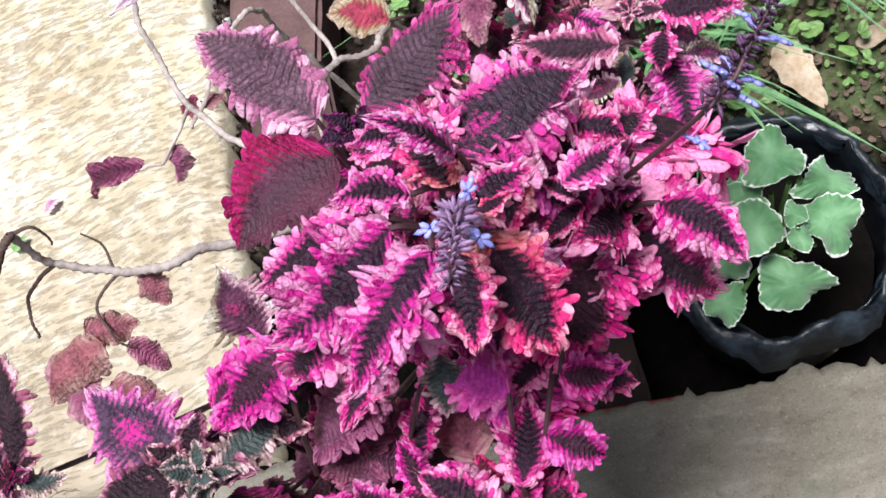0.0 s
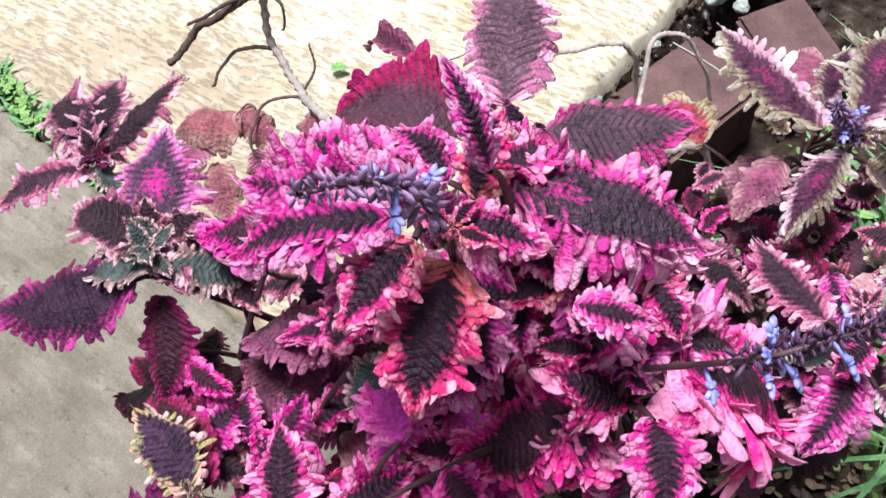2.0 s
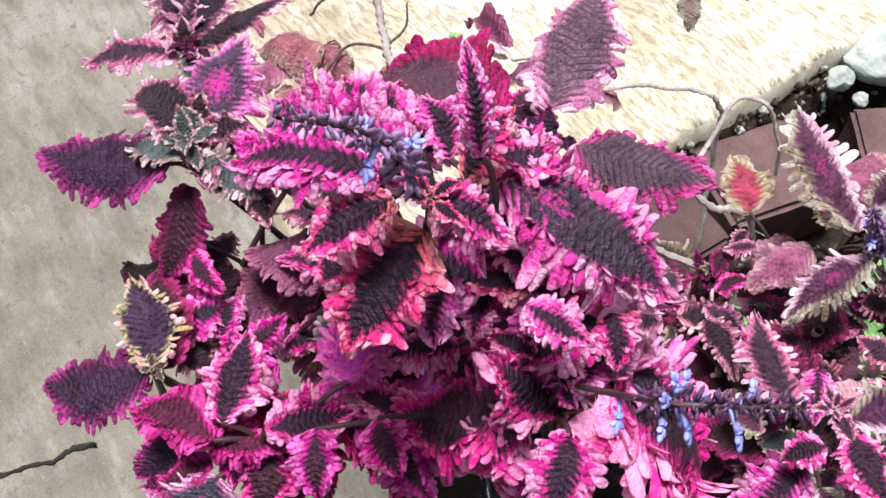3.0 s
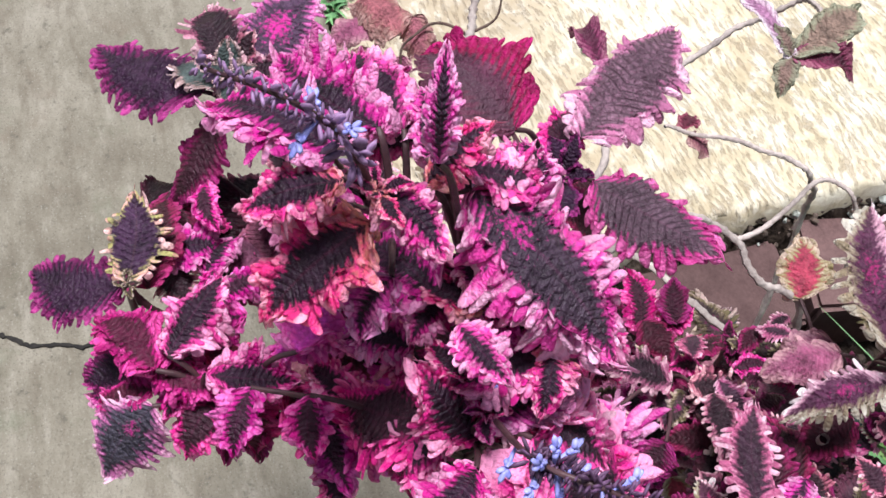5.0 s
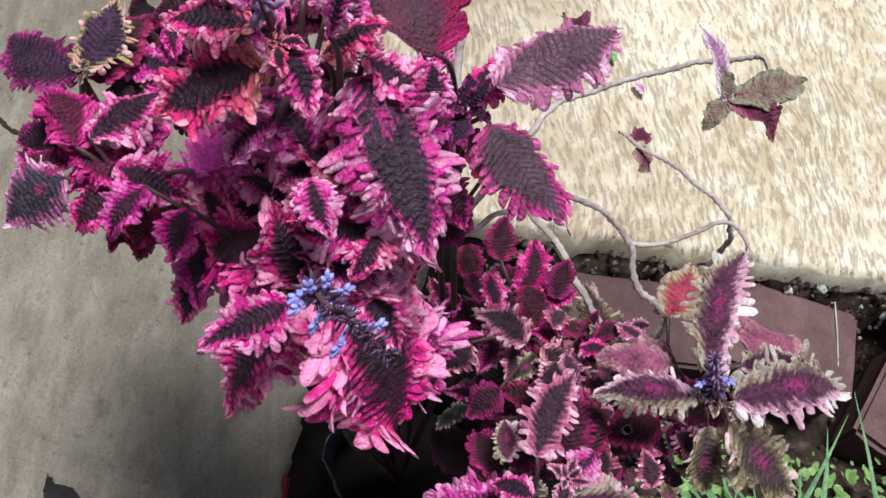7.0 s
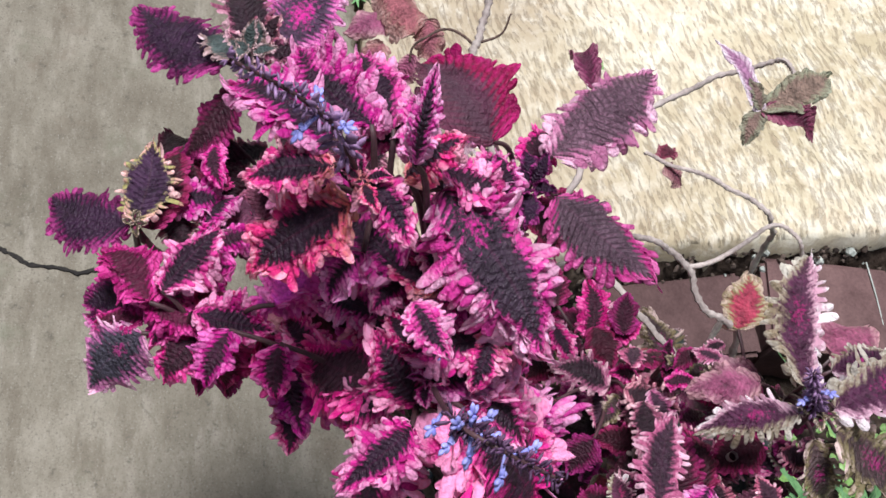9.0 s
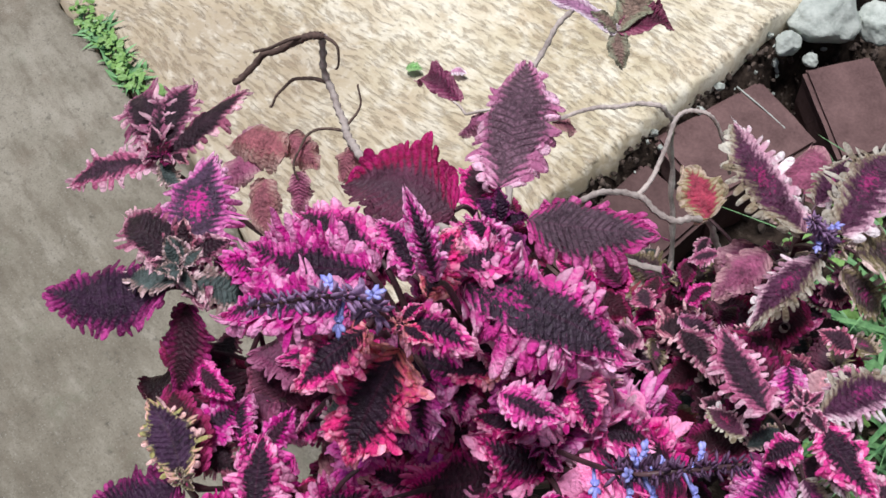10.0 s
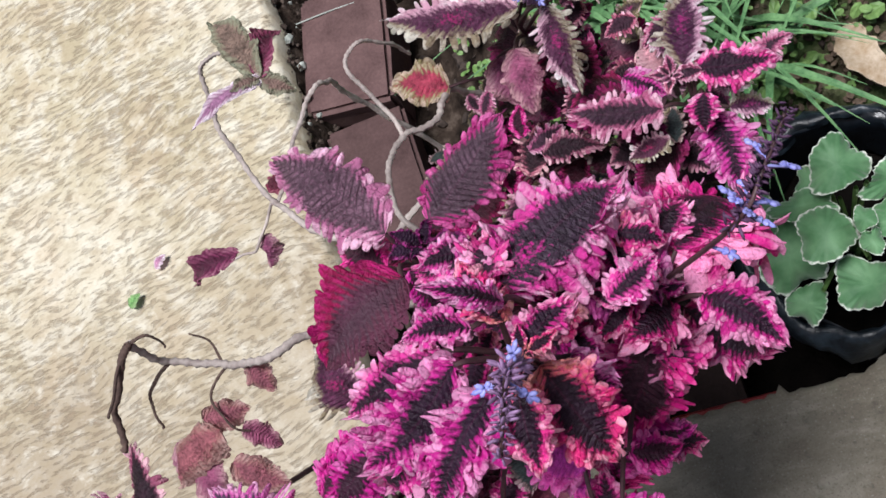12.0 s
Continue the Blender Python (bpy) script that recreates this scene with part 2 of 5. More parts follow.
DARK = (0.017, 0.006, 0.015)
HOT, PALE = (0.62, 0.018, 0.25), (0.90, 0.36, 0.60)
LEAF = {
    "hot": leaf_mat("leaf_hot_pink", DARK, HOT, PALE, 0.34),
    "pink": leaf_mat("leaf_pale_pink", DARK, (0.70, 0.05, 0.33), (0.90, 0.40, 0.65), 0.34),
    "flare": leaf_mat("leaf_magenta_flare", DARK, (0.68, 0.022, 0.30), (0.92, 0.34, 0.62), 0.24),
    "gold": leaf_mat("leaf_pink_gold", DARK, (0.74, 0.030, 0.24), (0.95, 0.40, 0.56), 0.40, base=(0.80, 0.36, 0.18)),
    "big": leaf_mat("leaf_broad_centre", (0.036, 0.021, 0.034), (0.76, 0.05, 0.30), (0.95, 0.50, 0.68), 0.52, 0.2, heart=(0.72, 0.02, 0.26), heart_at=0.22, heart_size=0.16),
    "rose": leaf_mat("leaf_rose", (0.030, 0.008, 0.018), (0.64, 0.010, 0.26), (0.90, 0.18, 0.52), 0.36, 0.18),
    "plum": leaf_mat("leaf_plum", (0.115, 0.060, 0.088), (0.50, 0.16, 0.32), (0.90, 0.54, 0.72), 0.64, 0.22, quilt=1.8),
    "berry": leaf_mat("leaf_berry_fringe", (0.080, 0.045, 0.062), (0.46, 0.024, 0.17), (0.84, 0.18, 0.44), 0.70, 0.3, quilt=1.0),
    "red": leaf_mat("leaf_dark_red", (0.070, 0.020, 0.038), (0.26, 0.004, 0.045), (0.50, 0.012, 0.14), 0.46, 0.3, half=(0.085, 0.040, 0.058)),
    "fringe": leaf_mat("leaf_dark_lilac_fringe", (0.032, 0.027, 0.040), (0.55, 0.14, 0.36), (0.90, 0.52, 0.68), 0.58, 0.2, heart=(0.45, 0.02, 0.20), heart_at=0.3, heart_size=0.14),
    "scarlet": leaf_mat("leaf_crimson", (0.06, 0.006, 0.020), (0.48, 0.010, 0.16), (0.78, 0.08, 0.34), 0.40, 0.2),
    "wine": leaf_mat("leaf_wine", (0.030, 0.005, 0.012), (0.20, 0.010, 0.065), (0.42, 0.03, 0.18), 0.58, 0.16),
    "dusk": leaf_mat("leaf_dusk_violet", (0.022, 0.007, 0.022), (0.14, 0.008, 0.08), (0.44, 0.05, 0.25), 0.58, 0.3),
    "disc": leaf_mat("leaf_lilac_fringe", (0.060, 0.030, 0.060), (0.68, 0.12, 0.40), (0.92, 0.48, 0.70), 0.62, 0.2, heart=(0.66, 0.03, 0.28), heart_size=0.30),
    "tatter": leaf_mat("leaf_dark_cream_teeth", (0.018, 0.007, 0.012), (0.36, 0.10, 0.17), (0.86, 0.52, 0.58), 0.60, 0.12, comb=0.4),
    "grey": leaf_mat("leaf_grey_green", (0.045, 0.060, 0.058), (0.30, 0.20, 0.18), (0.88, 0.62, 0.64), 0.54, 0.2),
    "cream": leaf_mat("leaf_pink_cream", (0.030, 0.012, 0.022), (0.48, 0.11, 0.22), (0.88, 0.52, 0.64), 0.44, 0.1, comb=0.35),
    "white": leaf_mat("leaf_white_fringe", (0.055, 0.014, 0.036), (0.60, 0.32, 0.42), (0.95, 0.84, 0.86), 0.50, 0.1, heart=(0.34, 0.015, 0.13), heart_size=0.20, comb=0.35, far_side=(0.24, 0.21, 0.11)),
    "olive": leaf_mat("leaf_olive", (0.05, 0.03, 0.03), (0.22, 0.19, 0.09), (0.82, 0.64, 0.58), 0.54, 0.1, heart=(0.30, 0.02, 0.12), heart_size=0.24, comb=0.35),
    "lime": leaf_mat("leaf_lime_rim", (0.032, 0.014, 0.034), (0.64, 0.34, 0.28), (0.92, 0.58, 0.60), 0.56, 0.15, ring=(0.40, 0.36, 0.14), comb=0.4),
    "neon": leaf_mat("leaf_neon_pink", (0.66, 0.05, 0.36), (0.80, 0.08, 0.46), (0.93, 0.26, 0.62), 0.30, 0.2, quilt=0.3),
    "dusty": leaf_mat("leaf_dusty_maroon", (0.11, 0.032, 0.060), (0.24, 0.05, 0.11), (0.46, 0.16, 0.26), 0.55, 0.2),
    "mauve": leaf_mat("leaf_faded_mauve", (0.19, 0.05, 0.095), (0.33, 0.12, 0.18), (0.54, 0.30, 0.32), 0.5, 0.1),
    # near-black maroon: the bush's inner shade put into the leaf colour
    "night": leaf_mat("leaf_shaded_maroon", (0.012, 0.003, 0.006), (0.03, 0.005, 0.012), (0.07, 0.010, 0.03), 0.6, 0.1),
    "amber": leaf_mat("leaf_olive_red", (0.24, 0.030, 0.06), (0.30, 0.25, 0.12), (0.66, 0.52, 0.42), 0.50, 0.2),
    "blush": leaf_mat("leaf_pale_mauve", (0.42, 0.20, 0.22), (0.52, 0.28, 0.30), (0.64, 0.40, 0.42), 0.4, 0.1),
    "lilac": leaf_mat("leaf_lilac_white", (0.30, 0.14, 0.24), (0.62, 0.44, 0.54), (0.88, 0.78, 0.84), 0.42, 0.2),
    "sage": leaf_mat("leaf_sage_brown", (0.15, 0.10, 0.08), (0.24, 0.22, 0.15), (0.30, 0.31, 0.22), 0.5, 0.1, gloss=0.6),
    "maroon": leaf_mat("leaf_maroon_pink", (0.07, 0.012, 0.028), (0.20, 0.03, 0.08), (0.40, 0.14, 0.20), 0.5, 0.2),
    "green": leaf_mat("leaf_fresh_green", (0.16, 0.38, 0.12), (0.24, 0.48, 0.18), (0.36, 0.56, 0.26), 0.5, 0.1),
    "dry": leaf_mat("leaf_withered_brown", (0.20, 0.065, 0.080), (0.34, 0.16, 0.15), (0.50, 0.32, 0.29), 0.5, 0.1, gloss=0.7),
}
M_STEM = rough_mat("green_purple_stem", (0.025, 0.010, 0.018), (0.11, 0.05, 0.055), 60, 0.5, 300, 0.3)
M_WOOD = rough_mat("grey_woody_stem", (0.20, 0.15, 0.14), (0.66, 0.58, 0.53), 45, 0.8, 260, 0.6)
M_TWIG = rough_mat("dark_dead_twig", (0.03, 0.018, 0.015), (0.16, 0.10, 0.08), 60, 0.85, 300, 0.6)
M_CALYX = rough_mat("violet_calyx", (0.05, 0.018, 0.065), (0.42, 0.25, 0.46), 120, 0.6, 400, 0.3)
M_HUSK = rough_mat("dark_purple_husk", (0.030, 0.010, 0.030), (0.17, 0.08, 0.18), 120, 0.6, 400, 0.3)
M_PETAL = rough_mat("blue_violet_petal", (0.14, 0.15, 0.62), (0.52, 0.52, 0.92), 200, 0.5, 500, 0.1)
# soil inside the bags, coloured almost black to stand for the shade there
M_SOIL = rough_mat("shade_darkened_soil", (0.002, 0.0016, 0.0014), (0.010, 0.008, 0.0065), 18, 0.95, 160, 0.9)
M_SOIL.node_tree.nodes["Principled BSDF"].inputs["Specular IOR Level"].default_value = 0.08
M_STAIN = rough_mat("soil_in_crack", (0.006, 0.005, 0.005), (0.030, 0.026, 0.022), 60, 0.95, 240, 0.6)
M_STONE = rough_mat("soil_crumbs", (0.02, 0.013, 0.011), (0.13, 0.095, 0.075), 30, 0.9, 200, 0.5)
M_BRICK = rough_mat("red_brown_brick", (0.070, 0.040, 0.039), (0.165, 0.100, 0.095), 22, 0.85, 240, 0.5)
# darker copy of the brick, standing for the shade beside the bush
M_BRICK_SHADED = rough_mat("shaded_dark_brick", (0.012, 0.007, 0.0065), (0.034, 0.021, 0.019), 14, 0.8, 240, 0.5)
for brick_mat in (M_BRICK_SHADED, M_BRICK):
    brick_mat.node_tree.nodes["Principled BSDF"].inputs["Specular IOR Level"].default_value = 0.15
M_BAG = rough_mat("black_polythene", (0.003, 0.004, 0.006), (0.010, 0.014, 0.020), 30, 0.3, 120, 0.4)
# lighter bluish copy of the bag: dust, and the lit fold's sheen as colour
M_LIP = rough_mat("dusty_sheen_polythene", (0.003, 0.005, 0.008), (0.040, 0.058, 0.075), 26, 0.42, 140, 0.5, (0.42, 0.72))
M_GRASS = rough_mat("grass_blade", (0.020, 0.10, 0.035), (0.26, 0.48, 0.20), 34, 0.5, 200, 0.2)
M_WEED = rough_mat("weed_leaf", (0.09, 0.20, 0.04), (0.26, 0.42, 0.13), 40, 0.5, 200, 0.2)
M_STRAW = rough_mat("dry_fallen_leaf", (0.30, 0.19, 0.09), (0.62, 0.52, 0.40), 40, 0.8, 200, 0.4)
M_RED = rough_mat("faded_red_plastic", (0.16, 0.01, 0.015), (0.26, 0.02, 0.02), 30, 0.5, 200, 0.1)
M_RAG = rough_mat("whitish_plaster", (0.34, 0.38, 0.34), (0.68, 0.71, 0.65), 30, 0.9, 160, 0.8)


def grey_concrete():
    m, nt, b = graph("grey_worn_concrete")
    c = coord(nt)
    big = noise_tex(nt, c, 2.6, 5, 0.6)
    grit = noise_tex(nt, c, 420, 2, 0.6)
    mid = noise_tex(nt, c, 14, 5, 0.62)
    fine = noise_tex(nt, c, 170, 3, 0.7)
    f = calc(nt, "ADD", calc(nt, "MULTIPLY", big, 0.5), calc(nt, "ADD", calc(nt, "MULTIPLY", mid, 0.35), calc(nt, "MULTIPLY", fine, 0.15)))
    col = ramp(nt, f, [(0.36, (0.135, 0.117, 0.086)), (0.50, (0.211, 0.189, 0.144)), (0.64, (0.306, 0.278, 0.223))])
    blot = noise_tex(nt, c, 5.5, 4, 0.7)
    col = mix(nt, ramp(nt, blot, [(0.56, (0, 0, 0)), (0.70, (0.6, 0.6, 0.6))]), col, (0.148, 0.107, 0.074))
    sweep = noise_tex(nt, c, 1.0, 5, 0.65, (16, 46, 20))
    col = mix(nt, ramp(nt, sweep, [(0.36, (0.55, 0.55, 0.55)), (0.50, (0, 0, 0))]), col, (0.121, 0.100, 0.071))
    col = mix(nt, ramp(nt, sweep, [(0.55, (0, 0, 0)), (0.68, (0.5, 0.5, 0.5))]), col, (0.334, 0.306, 0.251))
    pits = noise_tex(nt, c, 60, 4, 0.7)
    col = mix(nt, ramp(nt, pits, [(0.28, (0.8, 0.8, 0.8)), (0.42, (0, 0, 0))]), col, (0.084, 0.074, 0.056))
    col = mix(nt, ramp(nt, grit, [(0.30, (0.6, 0.6, 0.6)), (0.42, (0, 0, 0)), (0.62, (0, 0, 0)), (0.72, (0.5, 0.5, 0.5))]), col, mix(nt, ramp(nt, grit, [(0.45, (0, 0, 0)), (0.55, (1, 1, 1))]), (0.084, 0.074, 0.056), (0.371, 0.353, 0.306)))
    moss = noise_tex(nt, c, 9.0, 5, 0.7)
    col = mix(nt, ramp(nt, moss, [(0.58, (0, 0, 0)), (0.70, (0.4, 0.4, 0.4))]), col, (0.121, 0.139, 0.084))
    nt.links.new(col, b.inputs["Base Color"])
    b.inputs["Roughness"].default_value = 0.85
    bump(nt, b, calc(nt, "ADD", calc(nt, "MULTIPLY", pits, 0.8), calc(nt, "ADD", mid, fine)), 0.6, 0.003)
    return m


def broom_concrete():
    """Pale yellowish concrete with broom strokes along x."""
    m, nt, b = graph("pale_broomed_concrete")
    c = coord(nt)
    big = noise_tex(nt, c, 3.2, 5, 0.6)
    turn = nt.nodes.new("ShaderNodeMapping")
    turn.inputs["Rotation"].default_value = (0, 0, -0.16)
    sway = node(nt, "ShaderNodeTexNoise", Scale=7.0, Detail=2.0)
    nt.links.new(c, sway.inputs["Vector"])
    bent = nt.nodes.new("ShaderNodeVectorMath")
    bent.operation = "MULTIPLY_ADD"
    bent.inputs[1].default_value = (0.05, 0.05, 0.0)
    nt.links.new(sway.outputs["Color"], bent.inputs[0])
    nt.links.new(c, bent.inputs[2])
    nt.links.new(bent.outputs[0], turn.inputs[0])
    along = turn.outputs[0]
    stroke = noise_tex(nt, along, 1.0, 3, 0.6, (44, 170, 40))
    thin = noise_tex(nt, along, 1.0, 3, 0.6, (80, 380, 60))
    area = noise_tex(nt, c, 6.0, 3, 0.6)
    fine = noise_tex(nt, c, 210, 3, 0.7)
    reach = calc(nt, "MULTIPLY", calc(nt, "SUBTRACT", area, 0.5), 0.30)
    s = ramp(nt, calc(nt, "ADD", stroke, reach), [(0.37, (0, 0, 0)), (0.49, (1, 1, 1))])
    facing = nt.nodes.new("ShaderNodeSeparateXYZ")
    nt.links.new(coord(nt, "Normal"), facing.inputs[0])
    flank = ramp(nt, facing.outputs[2], [(0.55, (1, 1, 1)), (0.85, (0, 0, 0))])
    s = mix(nt, flank, s, (1, 1, 1))
    s2 = ramp(nt, calc(nt, "ADD", thin, reach), [(0.34, (0, 0, 0)), (0.46, (1, 1, 1))])
    tint = noise_tex(nt, c, 11.0, 3, 0.6)
    col = ramp(nt, big, [(0.36, (0.47, 0.40, 0.25)), (0.5, (0.62, 0.55, 0.38)), (0.62, (0.74, 0.68, 0.52))])
    col = mix(nt, ramp(nt, tint, [(0.45, (0, 0, 0)), (0.75, (0.5, 0.5, 0.5))]), col, (0.69, 0.55, 0.39))
    pale = noise_tex(nt, c, 26.0, 4, 0.65)
    col = mix(nt, ramp(nt, pale, [(0.48, (0, 0, 0)), (0.60, (0.75, 0.75, 0.75))]), col, (0.82, 0.78, 0.64))
    where = nt.nodes.new("ShaderNodeSeparateXYZ")
    nt.links.new(c, where.inputs[0])
    dirt = calc(nt, "SUBTRACT", calc(nt, "ADD", where.outputs[1], calc(nt, "MULTIPLY", calc(nt, "SUBTRACT", big, 0.5), 0.9)), calc(nt, "MULTIPLY", calc(nt, "SUBTRACT", area, 0.5), 0.5))
    col = mix(nt, ramp(nt, dirt, [(0.15, (0.8, 0.8, 0.8)), (0.62, (0, 0, 0))]), col, (0.38, 0.31, 0.23))
    mottle = noise_tex(nt, along, 1.0, 6, 0.72, (38, 62, 40))
    col = mix(nt, ramp(nt, mottle, [(0.34, (0.55, 0.55, 0.55)), (0.50, (0, 0, 0))]), col, (0.40, 0.32, 0.20))
    col = mix(nt, ramp(nt, mottle, [(0.54, (0, 0, 0)), (0.68, (0.6, 0.6, 0.6))]), col, (0.84, 0.80, 0.68))
    col = mix(nt, s2, mix(nt, 0.28, col, (0.34, 0.25, 0.16)), col)
    broken = noise_tex(nt, along, 1.0, 4, 0.7, (120, 120, 60))
    s = mix(nt, ramp(nt, broken, [(0.34, (1, 1, 1)), (0.46, (0, 0, 0))]), s, (1, 1, 1))
    col = mix(nt, s, mix(nt, 0.48, col, (0.24, 0.17, 0.11)), col)
    col = mix(nt, calc(nt, "MULTIPLY", fine, 0.3), col, (0.45, 0.36, 0.24))
    nt.links.new(col, b.inputs["Base Color"])
    b.inputs["Roughness"].default_value = 0.9
    bump(nt, b, calc(nt, "ADD", calc(nt, "ADD", calc(nt, "MULTIPLY", s, 0.9), calc(nt, "MULTIPLY", mottle, 0.8)), calc(nt, "MULTIPLY", fine, 0.25)), 0.7, 0.0035)
    return m


M_GREY, M_SLAB = grey_concrete(), broom_concrete()


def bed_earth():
    """Soil painted near-black for the shade by the path, brown mossy earth farther back."""
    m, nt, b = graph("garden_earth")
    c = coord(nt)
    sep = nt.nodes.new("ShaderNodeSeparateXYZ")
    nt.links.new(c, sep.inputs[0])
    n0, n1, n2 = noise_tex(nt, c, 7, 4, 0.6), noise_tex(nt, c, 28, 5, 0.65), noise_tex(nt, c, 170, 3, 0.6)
    # shade under the plants, put into the soil colour
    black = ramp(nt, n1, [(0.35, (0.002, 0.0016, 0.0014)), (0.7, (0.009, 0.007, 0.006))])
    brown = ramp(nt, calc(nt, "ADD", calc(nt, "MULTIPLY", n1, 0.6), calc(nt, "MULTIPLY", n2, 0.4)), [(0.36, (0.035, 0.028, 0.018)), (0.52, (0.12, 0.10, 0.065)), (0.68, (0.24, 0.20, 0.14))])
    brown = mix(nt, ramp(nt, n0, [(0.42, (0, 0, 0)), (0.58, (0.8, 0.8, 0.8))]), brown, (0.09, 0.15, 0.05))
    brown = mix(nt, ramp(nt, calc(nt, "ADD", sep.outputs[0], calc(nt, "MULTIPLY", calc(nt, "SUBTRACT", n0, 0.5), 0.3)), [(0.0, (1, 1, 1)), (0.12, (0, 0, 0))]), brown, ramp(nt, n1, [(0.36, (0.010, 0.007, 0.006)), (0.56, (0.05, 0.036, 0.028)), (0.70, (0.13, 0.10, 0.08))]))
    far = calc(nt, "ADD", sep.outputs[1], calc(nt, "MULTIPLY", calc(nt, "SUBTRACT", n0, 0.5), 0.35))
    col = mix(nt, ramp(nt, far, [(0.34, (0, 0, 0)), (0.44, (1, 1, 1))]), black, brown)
    nt.links.new(col, b.inputs["Base Color"])
    b.inputs["Roughness"].default_value, b.inputs["Specular IOR Level"].default_value = 0.95, 0.08
    bump(nt, b, calc(nt, "ADD", n1, calc(nt, "MULTIPLY", n2, 0.6)), 0.9, 0.006)
    return m


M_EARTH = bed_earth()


def pot_leaf_mat():
    m, nt, b = graph("thick_green_leaf")
    uv = nt.nodes.new("ShaderNodeUVMap")
    sep = nt.nodes.new("ShaderNodeSeparateXYZ")
    nt.links.new(uv.outputs[0], sep.inputs[0])
    d, w = sep.outputs[0], sep.outputs[1]
    oc = coord(nt)
    n1, n2 = noise_tex(nt, oc, 40, 3), noise_tex(nt, oc, 260, 3)
    rim = calc(nt, "ADD", d, calc(nt, "ADD", calc(nt, "MULTIPLY", calc(nt, "SUBTRACT", n2, 0.5), 0.22), calc(nt, "MULTIPLY", calc(nt, "SUBTRACT", n1, 0.5), 0.20)))
    col = ramp(nt, n1, [(0.3, (0.06, 0.19, 0.065)), (0.7, (0.19, 0.38, 0.18))])
    col = mix(nt, ramp(nt, rim, [(0.93, (0, 0, 0)), (0.98, (0.9, 0.9, 0.9))]), col, (0.90, 0.92, 0.82))
    veins = calc(nt, "POWER", calc(nt, "ABSOLUTE", calc(nt, "SINE", calc(nt, "MULTIPLY", w, 22.0))), 14.0)
    col = mix(nt, calc(nt, "MULTIPLY", veins, 0.07), col, (0.30, 0.46, 0.25))
    nt.links.new(col, b.inputs["Base Color"])
    b.inputs["Roughness"].default_value = 0.6
    b.inputs["Sheen Weight"].default_value = 0.3
    bump(nt, b, calc(nt, "ADD", n2, calc(nt, "MULTIPLY", veins, -0.25)), 0.4, 0.001)
    return m


M_POTLEAF = pot_leaf_mat()


# ---- builders ----
def part(name, mesh, material, parent=None, label=""):
    """Links a mesh, or a bmesh, as one object under a thing or a part."""
    if isinstance(mesh, bmesh.types.BMesh):
        bm, mesh = mesh, bpy.data.meshes.new(name)
        bm.to_mesh(mesh)
        bm.free()
    mesh.materials.append(material)
    ob = new(name, mesh)
    if parent:
        ob.parent = parent
    return tagged(ob, label)


def grid_mesh(name, pts, uvs=None, smooth=True, comb=None):
    """A quad sheet from an array of rows x columns x 3."""
    r, c = pts.shape[:2]
    ix = np.arange(r * c).reshape(r, c)
    faces = np.stack([ix[:-1, :-1], ix[1:, :-1], ix[1:, 1:], ix[:-1, 1:]], -1).reshape(-1, 4)
    me = bpy.data.meshes.new(name)
    me.from_pydata(pts.reshape(-1, 3).tolist(), [], faces.tolist())
    if uvs is not None:
        lay = me.uv_layers.new(name="UVMap")
        lay.data.foreach_set("uv", uvs.reshape(-1, 2)[faces.reshape(-1)].astype(np.float32).ravel())
    if comb is not None:
        lay = me.uv_layers.new(name="Comb")
        lay.data.foreach_set("uv", comb.reshape(-1, 2)[faces.reshape(-1)].astype(np.float32).ravel())
    if smooth:
        me.polygons.foreach_set("use_smooth", [True] * len(faces))
    me.update()
    return me


def frame_of(direction, up):
    x = direction.normalized()
    y = up.cross(x).normalized()
    return x, y, x.cross(y)


rng = np.random.default_rng(7)


def sheet_quads(r, c):
    ix = np.arange(r * c).reshape(r, c)
    return np.stack([ix[:-1, :-1], ix[1:, :-1], ix[1:, 1:], ix[:-1, 1:]], -1).reshape(-1, 4)


def leaf_mesh(sheets):
    """One connected mesh: the blade's sheet first, then its lobes, each grown on to the nearest point of the blade."""
    pts, faces, uva, uvb, n, grown = [], [], [], [], 0, {}
    blade_pts = sheets[0][0].reshape(-1, 3)
    for i, (P, U, K) in enumerate(sheets):
        q = sheet_quads(*P.shape[1:3])
        for j in range(P.shape[0]):
            if i:
                mid = P.shape[2] // 2
                grown[n + mid] = int(((blade_pts - P[j, 0, mid]) ** 2).sum(1).argmin())
            pts.append(P[j].reshape(-1, 3))
            faces.append(q + n)
            uva.append(U[j].reshape(-1, 2)[q.ravel()])
            uvb.append(K[j].reshape(-1, 2)[q.ravel()])
            n += P.shape[1] * P.shape[2]
    to = np.arange(n)
    for k, v in grown.items():
        to[k] = v
    used, faces = np.unique(to[np.concatenate(faces)], return_inverse=True)
    faces = faces.reshape(-1, 4)
    me = bpy.data.meshes.new("leaf")
    me.from_pydata(np.concatenate(pts)[used].tolist(), [], faces.tolist())
    for name, uv in (("UVMap", uva), ("Comb", uvb)):
        me.uv_layers.new(name=name).data.foreach_set("uv", np.concatenate(uv).astype(np.float32).ravel())
    me.polygons.foreach_set("use_smooth", [True] * len(faces))
    me.update()
    return me


